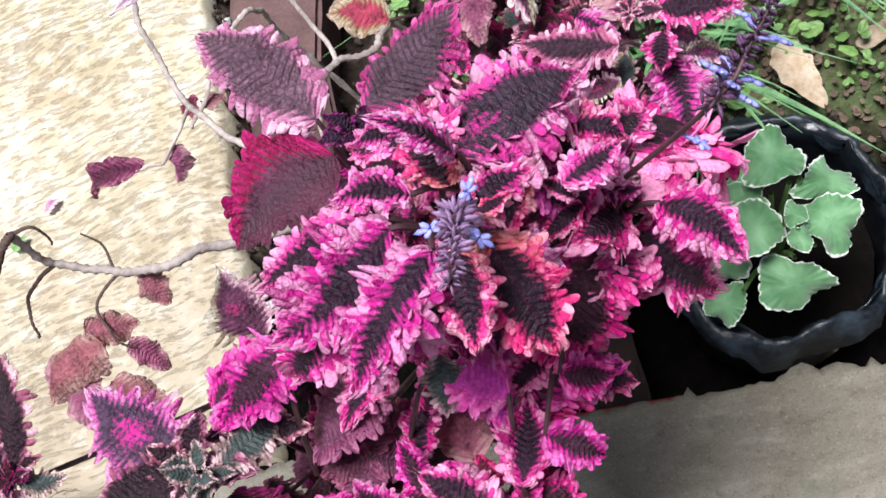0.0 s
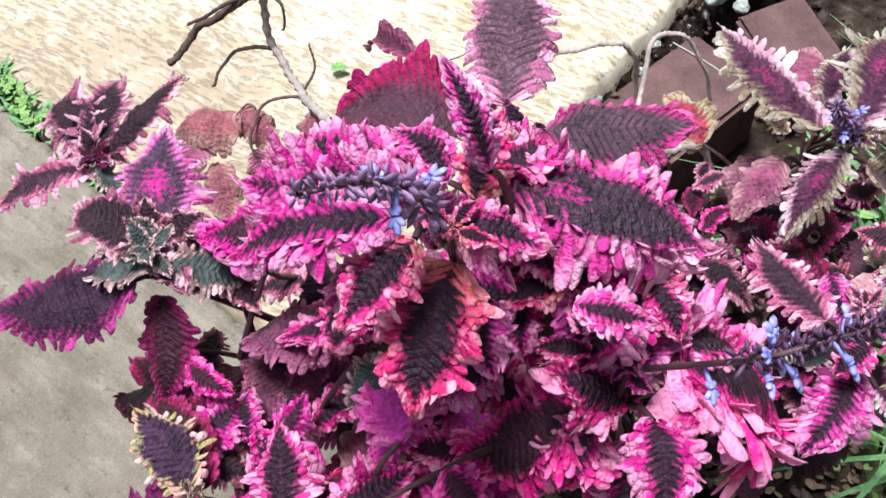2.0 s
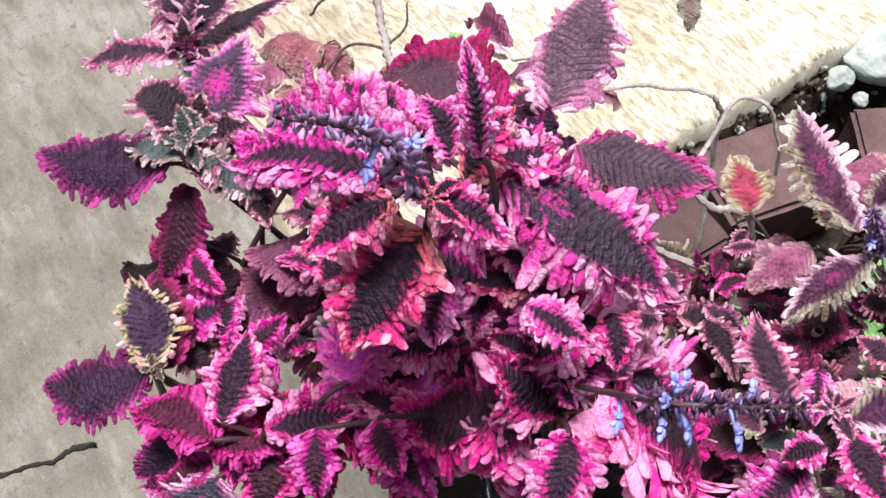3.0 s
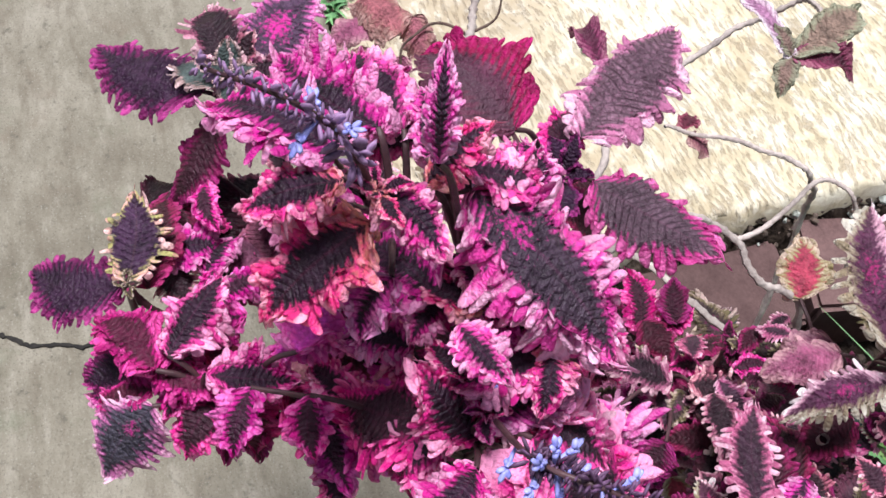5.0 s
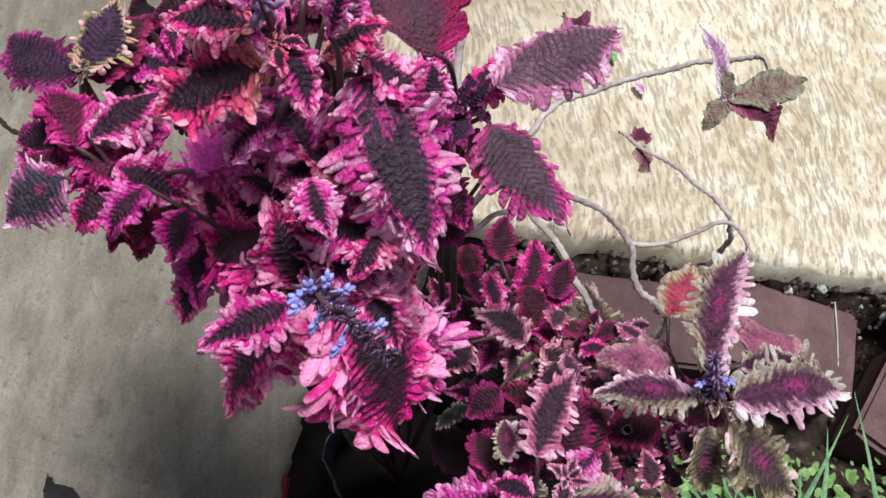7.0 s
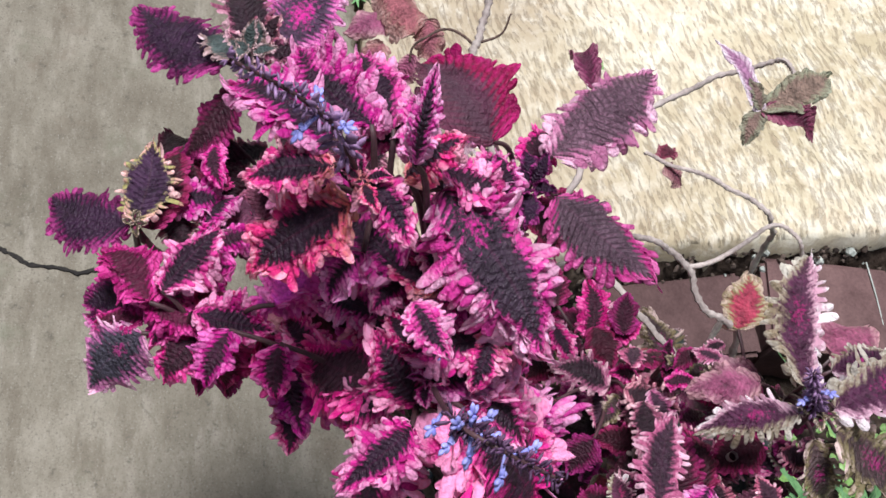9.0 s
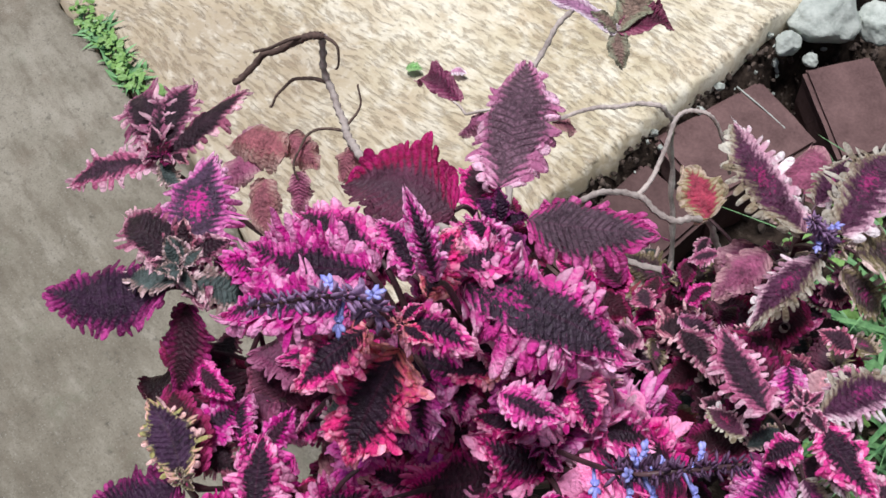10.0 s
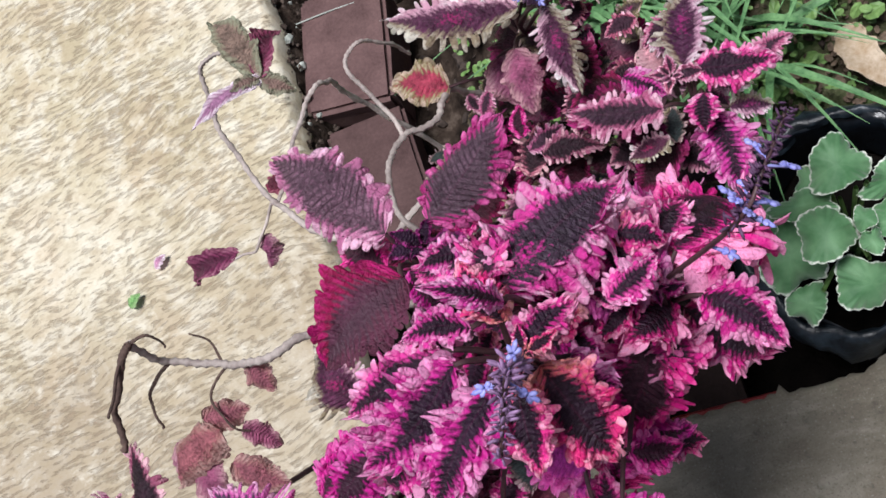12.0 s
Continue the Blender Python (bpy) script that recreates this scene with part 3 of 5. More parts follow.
def blade(base, tip, width, lobes=21, depth=0.34, ruffle=0.17, arch=0.13, cup=-0.12, lean=0.0, curl=1.0, single=False):
    """A coleus leaf between two points: a puckered, bending sheet whose margin runs out into rounded, curling lobes."""
    b, t = Vector(base), Vector(tip)
    length = (t - b).length
    x, y, z = frame_of(t - b, Vector((lean, -0.12, 1.0)))
    F = np.array([x, y, z]) * length
    n = max(min(lobes, 10), min(lobes, int(7 + length * 170)))
    ph = rng.uniform(0, 6.28, 2)
    waves = rng.uniform(1.4, 2.6)
    twist0, twist1, bend0 = rng.uniform(-0.2, 0.2), rng.uniform(-0.25, 0.25), rng.uniform(-0.11, 0.11)
    full = 0.6 + 0.5 * min(max(width - 0.65, 0), 0.4)
    arch, cup = arch * rng.uniform(0.4, 2.0), cup + rng.uniform(-0.2, 0.28)

    def form(u, v):
        """Point of the leaf at u along the midrib and v across (1 at the tips of the lobes)."""
        w = width * 0.5 * np.clip(np.sin(np.pi * np.clip(u, 0, 1) ** 0.74), 0, 1) ** full
        w = w * (1 + 0.09 * np.sin(2 * np.pi * 1.7 * waves * u + np.where(v < 0, ph[1], ph[0])))
        w = w * np.where(u > 0.55, 1 - 0.22 * ((u - 0.55) / 0.45) ** 2, 1.0) + 0.012
        a = np.abs(v)
        vy = v * w
        out = np.clip((a - 0.25) / 0.75, 0, 1.2) ** 1.5
        wave = np.sin(2 * np.pi * waves * u + np.where(v < 0, ph[0], ph[1]))
        zz = arch * 4 * u ** 1.15 * (1 - u) + cup * a ** 1.8 * width * np.sin(np.pi * np.clip(u, 0, 1)) + ruffle * width * out * wave
        zz = zz - 0.0055 * (1 + np.sin(17 * u + 5 * v + ph[0])) * np.cos(2 * np.pi * (u - 0.16 * a) * n + 0.8 * np.sin(9 * v + ph[1])) * np.clip(a * 3, 0, 1) * np.clip(4 - 4 * a, 0, 1)
        tw = twist1 * u + twist0
        return np.stack([u + 0.06 * out * (u - 0.25), vy * np.cos(tw) + bend0 * np.sin(np.pi * u), zz + vy * np.sin(tw)], -1)

    nu, inner = 5 * n + 1, 1 - depth
    u = np.linspace(0, 1, nu)[:, None]
    q = np.linspace(-1, 1, 15)
    v = (np.sign(q) * np.abs(q) ** 0.9)[None, :] * inner
    notch = 1 - 0.16 * np.clip((np.abs(v) - 0.3), 0, 1) * (1 - np.abs(np.sin(np.pi * u * n)))
    P = form(u + 0 * v, v * notch)
    K = np.stack([(u - 0.16 * np.abs(v)) * n, np.full((nu, 15), 0.5)], -1)
    sheets = [((P @ F + np.array(b))[None], np.stack([u + 0 * v, (v + 1) / 2 + 0 * u], -1)[None], K[None])]
    # the margin: a row of lobes on each side, and on frilled leaves a shorter, standing row over it
    rows = [(0.5, 1.0, -0.04, 0.0)]
    if depth > 0.3 and not single:
        rows += [(0.0, 0.82, 0.10, 0.06), (0.3, 0.62, 0.24, 0.15)]
    for off, size, lift, back in rows:
        i = np.tile(np.arange(n), 2)
        side = np.repeat([-1.0, 1.0], n)
        u0 = np.clip((i + off + rng.uniform(-0.24, 0.24, 2 * n)) / n, 0.02, 0.985)
        m = len(u0)
        ln = depth * 1.12 * size * rng.uniform(0.62, 1.15, m)
        half = rng.uniform(0.40, 0.64, m) * (0.75 if single else 1.0) / n
        fwd = rng.uniform(-0.2, 0.4, m) + 0.7 * (u0 - 0.4) + 0.5 * np.clip(u0 - 0.86, 0, 1)
        s = (1 - (1 - np.linspace(0, 1, 8)) ** 1.5)[None, :, None]
        c = np.linspace(-1, 1, 5)[None, None, :]
        col = lambda a: a[:, None, None]
        tail = np.clip((s - 0.62) / 0.38, 0, 1)
        prof = (0.86 + 0.16 * np.sin(np.pi * np.clip(s / 0.8, 0, 1))) * np.sqrt(np.clip(1 - tail ** 2.4, 0, 1)) + 0.03
        start = inner - 0.12 - back
        vv = start + s * col(ln + 0.12)
        # each lobe rises or droops a little, then rolls over
        rise = col(rng.uniform(-0.5, 0.8, m) + 3.0 * lift) * curl
        roll = col(rng.uniform(-1.9, 0.6, m) - 2.0 * lift) * curl
        ang = rise + roll * s
        ds = np.diff(s, axis=1, prepend=0.0)
        run, up = np.cumsum(np.cos(ang) * ds, axis=1), np.cumsum(np.sin(ang) * ds, axis=1)
        vfin = (start + run * col(ln + 0.12)) * col(side)
        sway = col(rng.uniform(-0.25, 0.25, m)) * np.sin(2.4 * s) / n
        ufin = col(u0) + col(half) * prof * c + sway + col(fwd) * s * col(ln) * width * 0.5
        P = form(ufin + 0 * vfin, vfin + 0 * ufin)
        P[..., 2] += up * col(ln) * width * 0.5 - (np.abs(c) ** 2 - 0.4) * 0.026 * col(rng.uniform(-0.2, 1.5, m)) * curl * np.clip(3 * s, 0, 1) + 0.002
        U = np.stack([np.clip(col(u0) + 0 * vv + 0 * c, 0, 1), (1 + np.clip(vv, 0, 1.15) * col(side)) / 2 + 0 * c], -1)
        K = np.stack([0.5 + 0.44 * c + 0 * vv, col(rng.uniform(0, 1, m)) + 0 * vv + 0 * c], -1)
        sheets.append((P @ F + np.array(b), U, K))
    return leaf_mesh(sheets)


def tube(name, pts, r0, r1, sides=8, knobs=0.0, crook=0.0):
    """A tapered stem along a smooth line through the points."""
    p = np.array(pts, float)
    n = max(12, (14 if crook else 8) * (len(p) - 1))
    s = np.linspace(0, len(p) - 1, n)
    q = []
    for a in s:
        i = min(int(a), len(p) - 2)
        f = a - i
        p0, p1, p2, p3 = p[max(i - 1, 0)], p[i], p[i + 1], p[min(i + 2, len(p) - 1)]
        q.append(0.5 * (2 * p1 + (p2 - p0) * f + (2 * p0 - 5 * p1 + 4 * p2 - p3) * f * f + (3 * p1 - p0 - 3 * p2 + p3) * f ** 3))
    q = np.array(q)
    if crook:
        q[1:-1] += np.array([noise.noise_vector(Vector(a) * 45) for a in q[1:-1]]) * crook
    tan = np.gradient(q, axis=0)
    tan /= np.linalg.norm(tan, axis=1)[:, None] + 1e-9
    ref = np.array([0.31, 0.52, 0.79])
    a = np.cross(tan, ref)
    a /= np.linalg.norm(a, axis=1)[:, None]
    b = np.cross(tan, a)
    ang = np.linspace(0, 2 * np.pi, sides + 1)
    rad = np.linspace(r0, r1, n) * (1 + knobs * np.sin(np.arange(n) * 2.1) ** 8)
    ring = q[:, None] + rad[:, None, None] * (np.cos(ang)[None, :, None] * a[:, None] + np.sin(ang)[None, :, None] * b[:, None])
    return grid_mesh(name, ring)


def shape_of(kind):
    if kind in ("red", "wine", "night", "dusty"):
        return dict(depth=0.16, ruffle=0.08, arch=0.10, lobes=16, curl=0.6)
    if kind in ("dusk", "fringe", "disc"):
        return dict(depth=0.30 if kind == "disc" else 0.20, ruffle=0.06, arch=0.06, cup=-0.05, lean=0.4, lobes=17, curl=0.5, single=True)
    if kind in ("plum", "berry"):
        return dict(depth=0.29, ruffle=0.07, arch=0.08, lobes=19, curl=0.8)
    if kind in ("mauve", "dry", "blush", "amber"):
        return dict(depth=0.10, ruffle=0.14, lobes=11, curl=0.5)
    if kind in ("white", "cream", "olive", "lime", "tatter", "grey"):
        return dict(depth=0.36, ruffle=0.10, arch=0.10, lobes=15, curl=0.75, single=True)
    return {}


def branch(plant, name, pts, r0, r1, leaves, material=None, petiole=True, label=""):
    """A stem with its leaves. Leaf rows: kind, base, tip, width against length."""
    stem = part(name, tube(name, pts, r0, r1, knobs=0.25), material or M_STEM, plant, label)
    top = Vector(pts[-1])
    for kind, bx, by, bz, tx, ty, tz, w in leaves:
        part("leaf", blade((bx, by, bz), (tx, ty, tz), w * 1.12, **shape_of(kind)), LEAF[kind], stem)
        if petiole:
            b = Vector((bx, by, bz))
            if (b - top).length > 0.012:
                level = b.z - 0.010 - 0.9 * (b - top).to_2d().length
                k = max(1, sum(1 for p in pts if p[2] < level))
                lo, hi = Vector(pts[k - 1]), Vector(pts[min(k, len(pts) - 1)])
                foot = lo.lerp(hi, min(1.0, max(0.0, (level - lo.z) / max(hi.z - lo.z, 1e-6))))
                part("petiole", tube("petiole", [b, b.lerp(foot, 0.4) + Vector((0, 0, 0.2 * (b.z - foot.z))), foot], 0.0012, 0.0018, 6), material or M_STEM, stem)
    return stem


def whorl(stem, centre, size, kind, n=6, seed=1, spread=0.9, tilt=0.35):
    """Small crowded leaves round a growing tip."""
    r = random.Random(seed)
    c = Vector(centre)
    for i in range(n):
        a = math.pi * i + (i // 2) * 1.35 + r.uniform(-0.35, 0.35)
        ln = size * r.uniform(0.75, 1.2) * (1.0 - 0.09 * i)
        d = Vector((math.cos(a) * spread, math.sin(a) * spread, tilt * (0.1 + 0.3 * i + r.uniform(-0.2, 0.4))))
        base = c + d * 0.12 * ln
        part("leaf", blade(base, c + d * ln, r.uniform(0.55, 0.85), lobes=9, depth=0.34, ruffle=0.15), LEAF[kind], stem)


def flower_spike(plant, pts, bloom, seed, thick=0.0075, steps=38, calyx=None, bare_stalk=0.12):
    """An upright flower spike: a thin stalk, whorls of violet calyces and a few open blue flowers."""
    r = random.Random(seed)
    stalk = part("flower_spike", tube("flower_spike", pts, 0.0014, 0.0007), M_STEM, plant, "violet flower spike with a few blue flowers")
    p = [Vector(q) for q in pts]
    for i in range(steps):
        f = bare_stalk + (1 - bare_stalk) * i / (steps - 1)
        s = f * (len(p) - 1)
        j = min(int(s), len(p) - 2)
        c = p[j].lerp(p[j + 1], s - j)
        ax = (p[j + 1] - p[j]).normalized()
        side = ax.cross(Vector((0.3, 0.5, 0.8))).normalized()
        size = thick * (1.15 - 0.55 * f)
        bm = bmesh.new()
        for k in range(5):
            d = Matrix.Rotation(2 * math.pi * (k + 0.5 * (i % 2)) / 5 + r.uniform(-0.5, 0.5), 3, ax) @ side
            sz = size * r.uniform(0.55, 1.35)
            m = Matrix.Translation(c + d * sz * 0.8 + ax * sz * r.uniform(-0.2, 0.7)) @ (d + ax * r.uniform(-0.2, 0.9)).to_track_quat("Z", "Y").to_matrix().to_4x4() @ Matrix.Diagonal((sz * 0.15, sz * 0.34, sz * 0.62, 1))
            bmesh.ops.create_icosphere(bm, subdivisions=1, radius=1.0, matrix=m)
        for fc in bm.faces:
            fc.smooth = True
        part("calyx_whorl", bm, calyx or M_CALYX, stalk)
    for f, turn in bloom:
        s = f * (len(p) - 1)
        j = min(int(s), len(p) - 2)
        c = p[j].lerp(p[j + 1], s - j)
        ax = (p[j + 1] - p[j]).normalized()
        side = Matrix.Rotation(turn, 3, ax) @ ax.cross(Vector((0.3, 0.5, 0.8))).normalized()
        bm = bmesh.new()
        tipc = c + side * 0.009 + ax * 0.003
        for k, (dx, ln) in enumerate(((0.0, 0.0065), (0.7, 0.0045), (-0.7, 0.0045), (2.6, 0.0035), (-2.6, 0.0035))):
            d = (side * math.cos(dx) + ax.cross(side) * math.sin(dx)).normalized()
            m = Matrix.Translation(tipc + d * ln * 0.5) @ d.to_track_quat("Z", "Y").to_matrix().to_4x4() @ Matrix.Diagonal((0.0013, 0.0007, ln * 0.5, 1))
            bmesh.ops.create_icosphere(bm, subdivisions=1, radius=1.0, matrix=m)
        m = Matrix.Translation(c.lerp(tipc, 0.5)) @ (tipc - c).to_track_quat("Z", "Y").to_matrix().to_4x4()
        bmesh.ops.create_cone(bm, segments=6, radius1=0.0006, radius2=0.0013, depth=(tipc - c).length, matrix=m)
        for fc in bm.faces:
            fc.smooth = True
        part("flower", bm, M_PETAL, stalk, "open blue-violet flower")
    return stalk


def thing(name, at, label, category, group=""):
    ob = new(name)
    ob.empty_display_size = 0.02
    return tagged(ob, label, category, group)


# ---- ground ----
def edge_y(x):
    """The line along which the grey path ends."""
    return 0.102 - 0.055 * x


def fbm(x, y, s):
    return noise.fractal(Vector((x * s, y * s, 0.3)), 0.7, 2.0, 4)


def slab(name, xs, ys, top, depth, material, label, inside, chip=0.006):
    """A thick slab with a worn edge: top sheet, rounded lip and side."""
    rows = []
    for fy in ys:
        row = []
        for fx in xs:
            x, y = inside(fx, fy)
            h = top + 0.0015 * fbm(x, y, 9)
            row.append((x, y, h))
        rows.append(row)
    P = np.array(rows)
    r, c = P.shape[:2]
    out = np.full((r + 4, c + 4, 3), 0.0)
    out[2:-2, 2:-2] = P
    out[2:-2, 1], out[2:-2, -2] = P[:, 0], P[:, -1]
    out[1, 2:-2], out[-2, 2:-2] = P[0], P[-1]
    for a, b, s in ((1, 1, (0, 0)), (1, -2, (0, -1)), (-2, 1, (-1, 0)), (-2, -2, (-1, -1))):
        out[a, b] = P[s]
    out[0], out[-1], out[:, 0], out[:, -1] = out[1], out[-2], out[:, 1], out[:, -2]
    for i in range(r + 4):
        for j in range(c + 4):
            x, y, z = out[i, j]
            if i in (0, r + 3) or j in (0, c + 3):
                z = top - depth
            if i <= 1 or j <= 1 or i >= r + 2 or j >= c + 2:
                k = chip * (0.3 + 2.6 * abs(fbm(x, y, 55)) + 1.6 * abs(fbm(x + 5, y, 13)))
                x += k * (1 if j >= c + 2 else (-1 if j <= 1 else 0))
                y += k * (1 if i >= r + 2 else (-1 if i <= 1 else 0))
                if z > top - 0.02:
                    z -= 0.5 * k + 0.002
            out[i, j] = (x, y, z)
    ob = part(name, grid_mesh(name, out), material)
    return tagged(ob, label, "paving", kind="structure")


def warp(n, near, far, power=2.2):
    """Steps from near outwards, fine at first."""
    t = np.linspace(0, 1, n) ** power
    return near + (far - near) * t


XS = np.concatenate([-warp(14, 1.2, 12.0)[::-1], np.linspace(-1.2, 0.7, 300)[1:-1], warp(14, 0.7, 12.0)])
path = slab("pavement_path", XS, np.concatenate([warp(30, 0.0, -9.0)[::-1]]), 0.0, 0.26, M_GREY,
     "worn grey concrete path with a chipped edge", lambda a, b: (a, edge_y(a) - 0.012 + b + 0.005 * fbm(a, 0, 14)))


def path_mark(name, outline, seed, label):
    """A broken-out hollow in the path, filled with dark soil: a ragged flat patch with a slightly sunken middle."""
    r = random.Random(seed)
    ring = []
    for (x0, y0), (x1, y1) in zip(outline, outline[1:] + outline[:1]):
        for k in range(6):
            ring.append(((x0 + (x1 - x0) * k / 6) + r.uniform(-1, 1) * 0.0014, (y0 + (y1 - y0) * k / 6) + r.uniform(-1, 1) * 0.0014))
    bm = bmesh.new()
    top = [bm.verts.new((x, y, 0.0032)) for x, y in ring]
    foot = [bm.verts.new((x, y, -0.004)) for x, y in ring]
    bmesh.ops.triangulate(bm, faces=[bm.faces.new(top)])
    for i in range(len(ring)):
        bm.faces.new((top[i - 1], foot[i - 1], foot[i], top[i]))
    part(name, bm, M_STAIN, path, label)


run = [(-0.52, -0.40), (-0.455, -0.345), (-0.412, -0.297), (-0.400, -0.281), (-0.388, -0.262), (-0.376, -0.246), (-0.372, -0.222), (-0.363, -0.193), (-0.366, -0.172), (-0.357, -0.150)]
path_mark("crack", [(x - 0.0022, y + 0.0006) for x, y in run] + [(x + 0.0022, y - 0.0006) for x, y in reversed(run)], 2, "thin dark crack across the path")
path_mark("hollow", [(-0.006, -0.128), (0.002, -0.118), (0.004, -0.101), (0.016, -0.092), (0.026, -0.100), (0.040, -0.112), (0.034, -0.132), (0.020, -0.124), (0.010, -0.128)], 3, "dark broken-out hollow in the path")
SX = -warp(40, 0.37, 12.0)[::-1]
SY = np.concatenate([np.linspace(0.0, 1.1, 70), warp(16, 1.1, 12.0)[1:]])
slab("pavement_slab", SX, SY, -0.004, 0.10, M_SLAB, "pale yellowish concrete slab with broom-stroke texture",
     lambda a, b: (a + (0.006 * fbm(0, b, 9) - 0.02 * b if a > -0.5 else 0), edge_y(a) + 0.018 + b))


def bed_height(x, y):
    """The sunken planting bed: deep by the path, rising to the slab and to the grass."""
    h = -0.30 + 0.24 * min(1, max(0, (y - edge_y(x) - 0.10) / 0.35))
    h = max(h, -0.05 - 0.9 * max(0, x + 0.36)) if x > -0.40 else h
    h -= 0.09 * min(1, max(0, (-0.12 - x) / 0.08)) * min(1, max(0, (x + 0.36) / 0.04)) * min(1, max(0, (y - 0.45) / 0.1))
    return h + 0.012 * fbm(x, y, 14) + 0.006 * fbm(x, y, 60)


gx = np.concatenate([-warp(16, 0.6, 60, 3)[::-1], np.linspace(-0.6, 1.4, 130)[1:-1], warp(16, 1.4, 60, 3)])
gy = np.concatenate([-warp(16, 0.2, 60, 3)[::-1], np.linspace(-0.2, 1.8, 130)[1:-1], warp(16, 1.8, 60, 3)])
ground = grid_mesh("ground", np.array([[(x, y, bed_height(x, y) if (x > -0.42 and y > -0.1) else -0.30) for x in gx] for y in gy]))
tagged(part("ground", ground, M_EARTH), "crumbly soil of a sunken garden bed, shade by the path painted in", "soil", kind="structure")


def crumbs(name, count, box, size, material, label, seed, lift=0.0):
    r = random.Random(seed)
    bm = bmesh.new()
    for _ in range(count):
        x, y = r.uniform(box[0], box[1]), r.uniform(box[2], box[3])
        s = size * r.uniform(0.35, 1.0) ** 2
        m = Matrix.Translation((x, y, bed_height(x, y) + lift + s * 0.2)) @ Euler((r.uniform(0, 6), r.uniform(0, 6), r.uniform(0, 6))).to_matrix().to_4x4() @ Matrix.Diagonal((s, s * r.uniform(0.5, 0.9), s * r.uniform(0.4, 0.8), 1))
        bmesh.ops.create_icosphere(bm, subdivisions=1, radius=1.0, matrix=m)
    for v in bm.verts:
        v.co += Vector((r.uniform(-1, 1), r.uniform(-1, 1), r.uniform(-1, 1))) * size * 0.12
    ob = part(name, bm, material)
    return tagged(ob, label, "debris", kind="stuff")


crumbs("soil_crumbs", 900, (-0.375, -0.30, 0.30, 1.3), 0.007, M_STONE, "crumbled mortar and soil along the slab edge", 3, 0.01)
crumbs("soil_clods", 1100, (-0.3, 0.7, 0.34, 1.2), 0.012, M_STONE, "brown clods of soil in the bed", 4)


def block(name, centre, size, turn, tip, label, seed, material=None):
    bm = bmesh.new()
    bmesh.ops.create_cube(bm, size=1.0, matrix=Matrix.Diagonal((*size, 1)))
    bmesh.ops.bevel(bm, geom=bm.edges[:], offset=0.006, segments=2, affect="EDGES")
    bmesh.ops.subdivide_edges(bm, edges=[e for e in bm.edges if e.calc_length() > 0.03], cuts=4, use_grid_fill=True)
    for v in bm.verts:
        v.co += Vector((fbm(v.co.x + seed, v.co.y, 40), fbm(v.co.y, v.co.z + seed, 40), fbm(v.co.z, v.co.x + seed, 40))) * 0.0022
    bm.transform(Matrix.Translation(centre) @ Euler((radians(tip[0]), radians(tip[1]), radians(turn))).to_matrix().to_4x4())
    ob = part(name, bm, material or M_BRICK)
    return tagged(ob, label, "brick", "bricks edging the bed")


block("brick", (-0.298, 0.705, -0.100), (0.122, 0.175, 0.11), -9, (0, 3), "reddish brown brick with a pale straw across it, set in soil", 1)
block("brick", (-0.228, 0.862, -0.100), (0.15, 0.095, 0.11), -30, (3, 2), "reddish brown brick tilted beside the slab", 5)
block("brick", (-0.300, 0.505, -0.110), (0.11, 0.20, 0.10), 3, (0, 6), "reddish brown brick half hidden by stems", 9)


scratch = part("pale_scratch", tube("pale_scratch", [(-0.352, 0.766, -0.0400), (-0.308, 0.766, -0.0425), (-0.266, 0.764, -0.0448)], 0.0012, 0.0008, 6), M_RAG)
tagged(scratch, "thin pale straw lying across a brick", "straw")

# ---- potted plant ----
def lathe(profile, segments=40, crumple=0.0, seed=0):
    """A turned shape from (radius, height) rows."""
    a = np.linspace(0, 2 * np.pi, segments + 1)
    a[-1] = 0
    P = []
    for i, (r, h) in enumerate(profile):
        row = []
        for t in a:
            k = 1 + crumple * noise.fractal(Vector((math.cos(t) * 1.5 + seed, math.sin(t) * 1.5, h * 7)), 0.9, 2.2, 4)
            row.append((r * k * math.cos(t), r * k * math.sin(t), h + crumple * 0.2 * noise.noise(Vector((math.cos(t) * 1.7, math.sin(t) * 1.7 + seed, i * 0.2)))))
        P.append(row)
    return np.array(P)


def round_leaf(base, tip, width, up, seed):
    """A thick, nearly round leaf with small blunt teeth."""
    b, t = Vector(base), Vector(tip)
    ln = (t - b).length
    x, y, z = frame_of(t - b, Vector(up))
    na, nr = 157, 9
    P, UV = [], []
    for i in range(nr):
        f = i / (nr - 1)
        row, uvr = [], []
        for k in range(na):
            a = 2 * math.pi * k / (na - 1)
            rad = 1 + (0.09 * abs(math.sin(a * 10.0 + seed)) * (0.7 + 0.3 * math.sin(a * 3.7 + seed)) - 0.03 + 0.11 * math.sin(3 * a + seed) + 0.06 * math.sin(5 * a + 2.3 * seed)) * f ** 2
            notch = 1 - 0.16 * math.exp(-((a - math.pi) / 0.3) ** 2)
            px = 0.5 - 0.0 + 0.5 * f * rad * notch * math.cos(a)
            py = 0.5 * width * f * rad * math.sin(a)
            h = -0.12 * f * f + 0.20 * f * f * math.sin(2 * a + seed) + 0.08 * f ** 3 * math.sin(5 * a + 2 * seed) + 0.025 * f ** 5 * math.sin(20 * a + seed) + 0.05 * (1 - abs(math.sin(a))) * f * (1 - f)
            row.append(b + (x * px + y * py + z * h) * ln)
            uvr.append((f, k / (na - 1)))
        P.append(row)
        UV.append(uvr)
    return grid_mesh("leaf", np.array([[tuple(q) for q in row] for row in P]), np.array(UV))


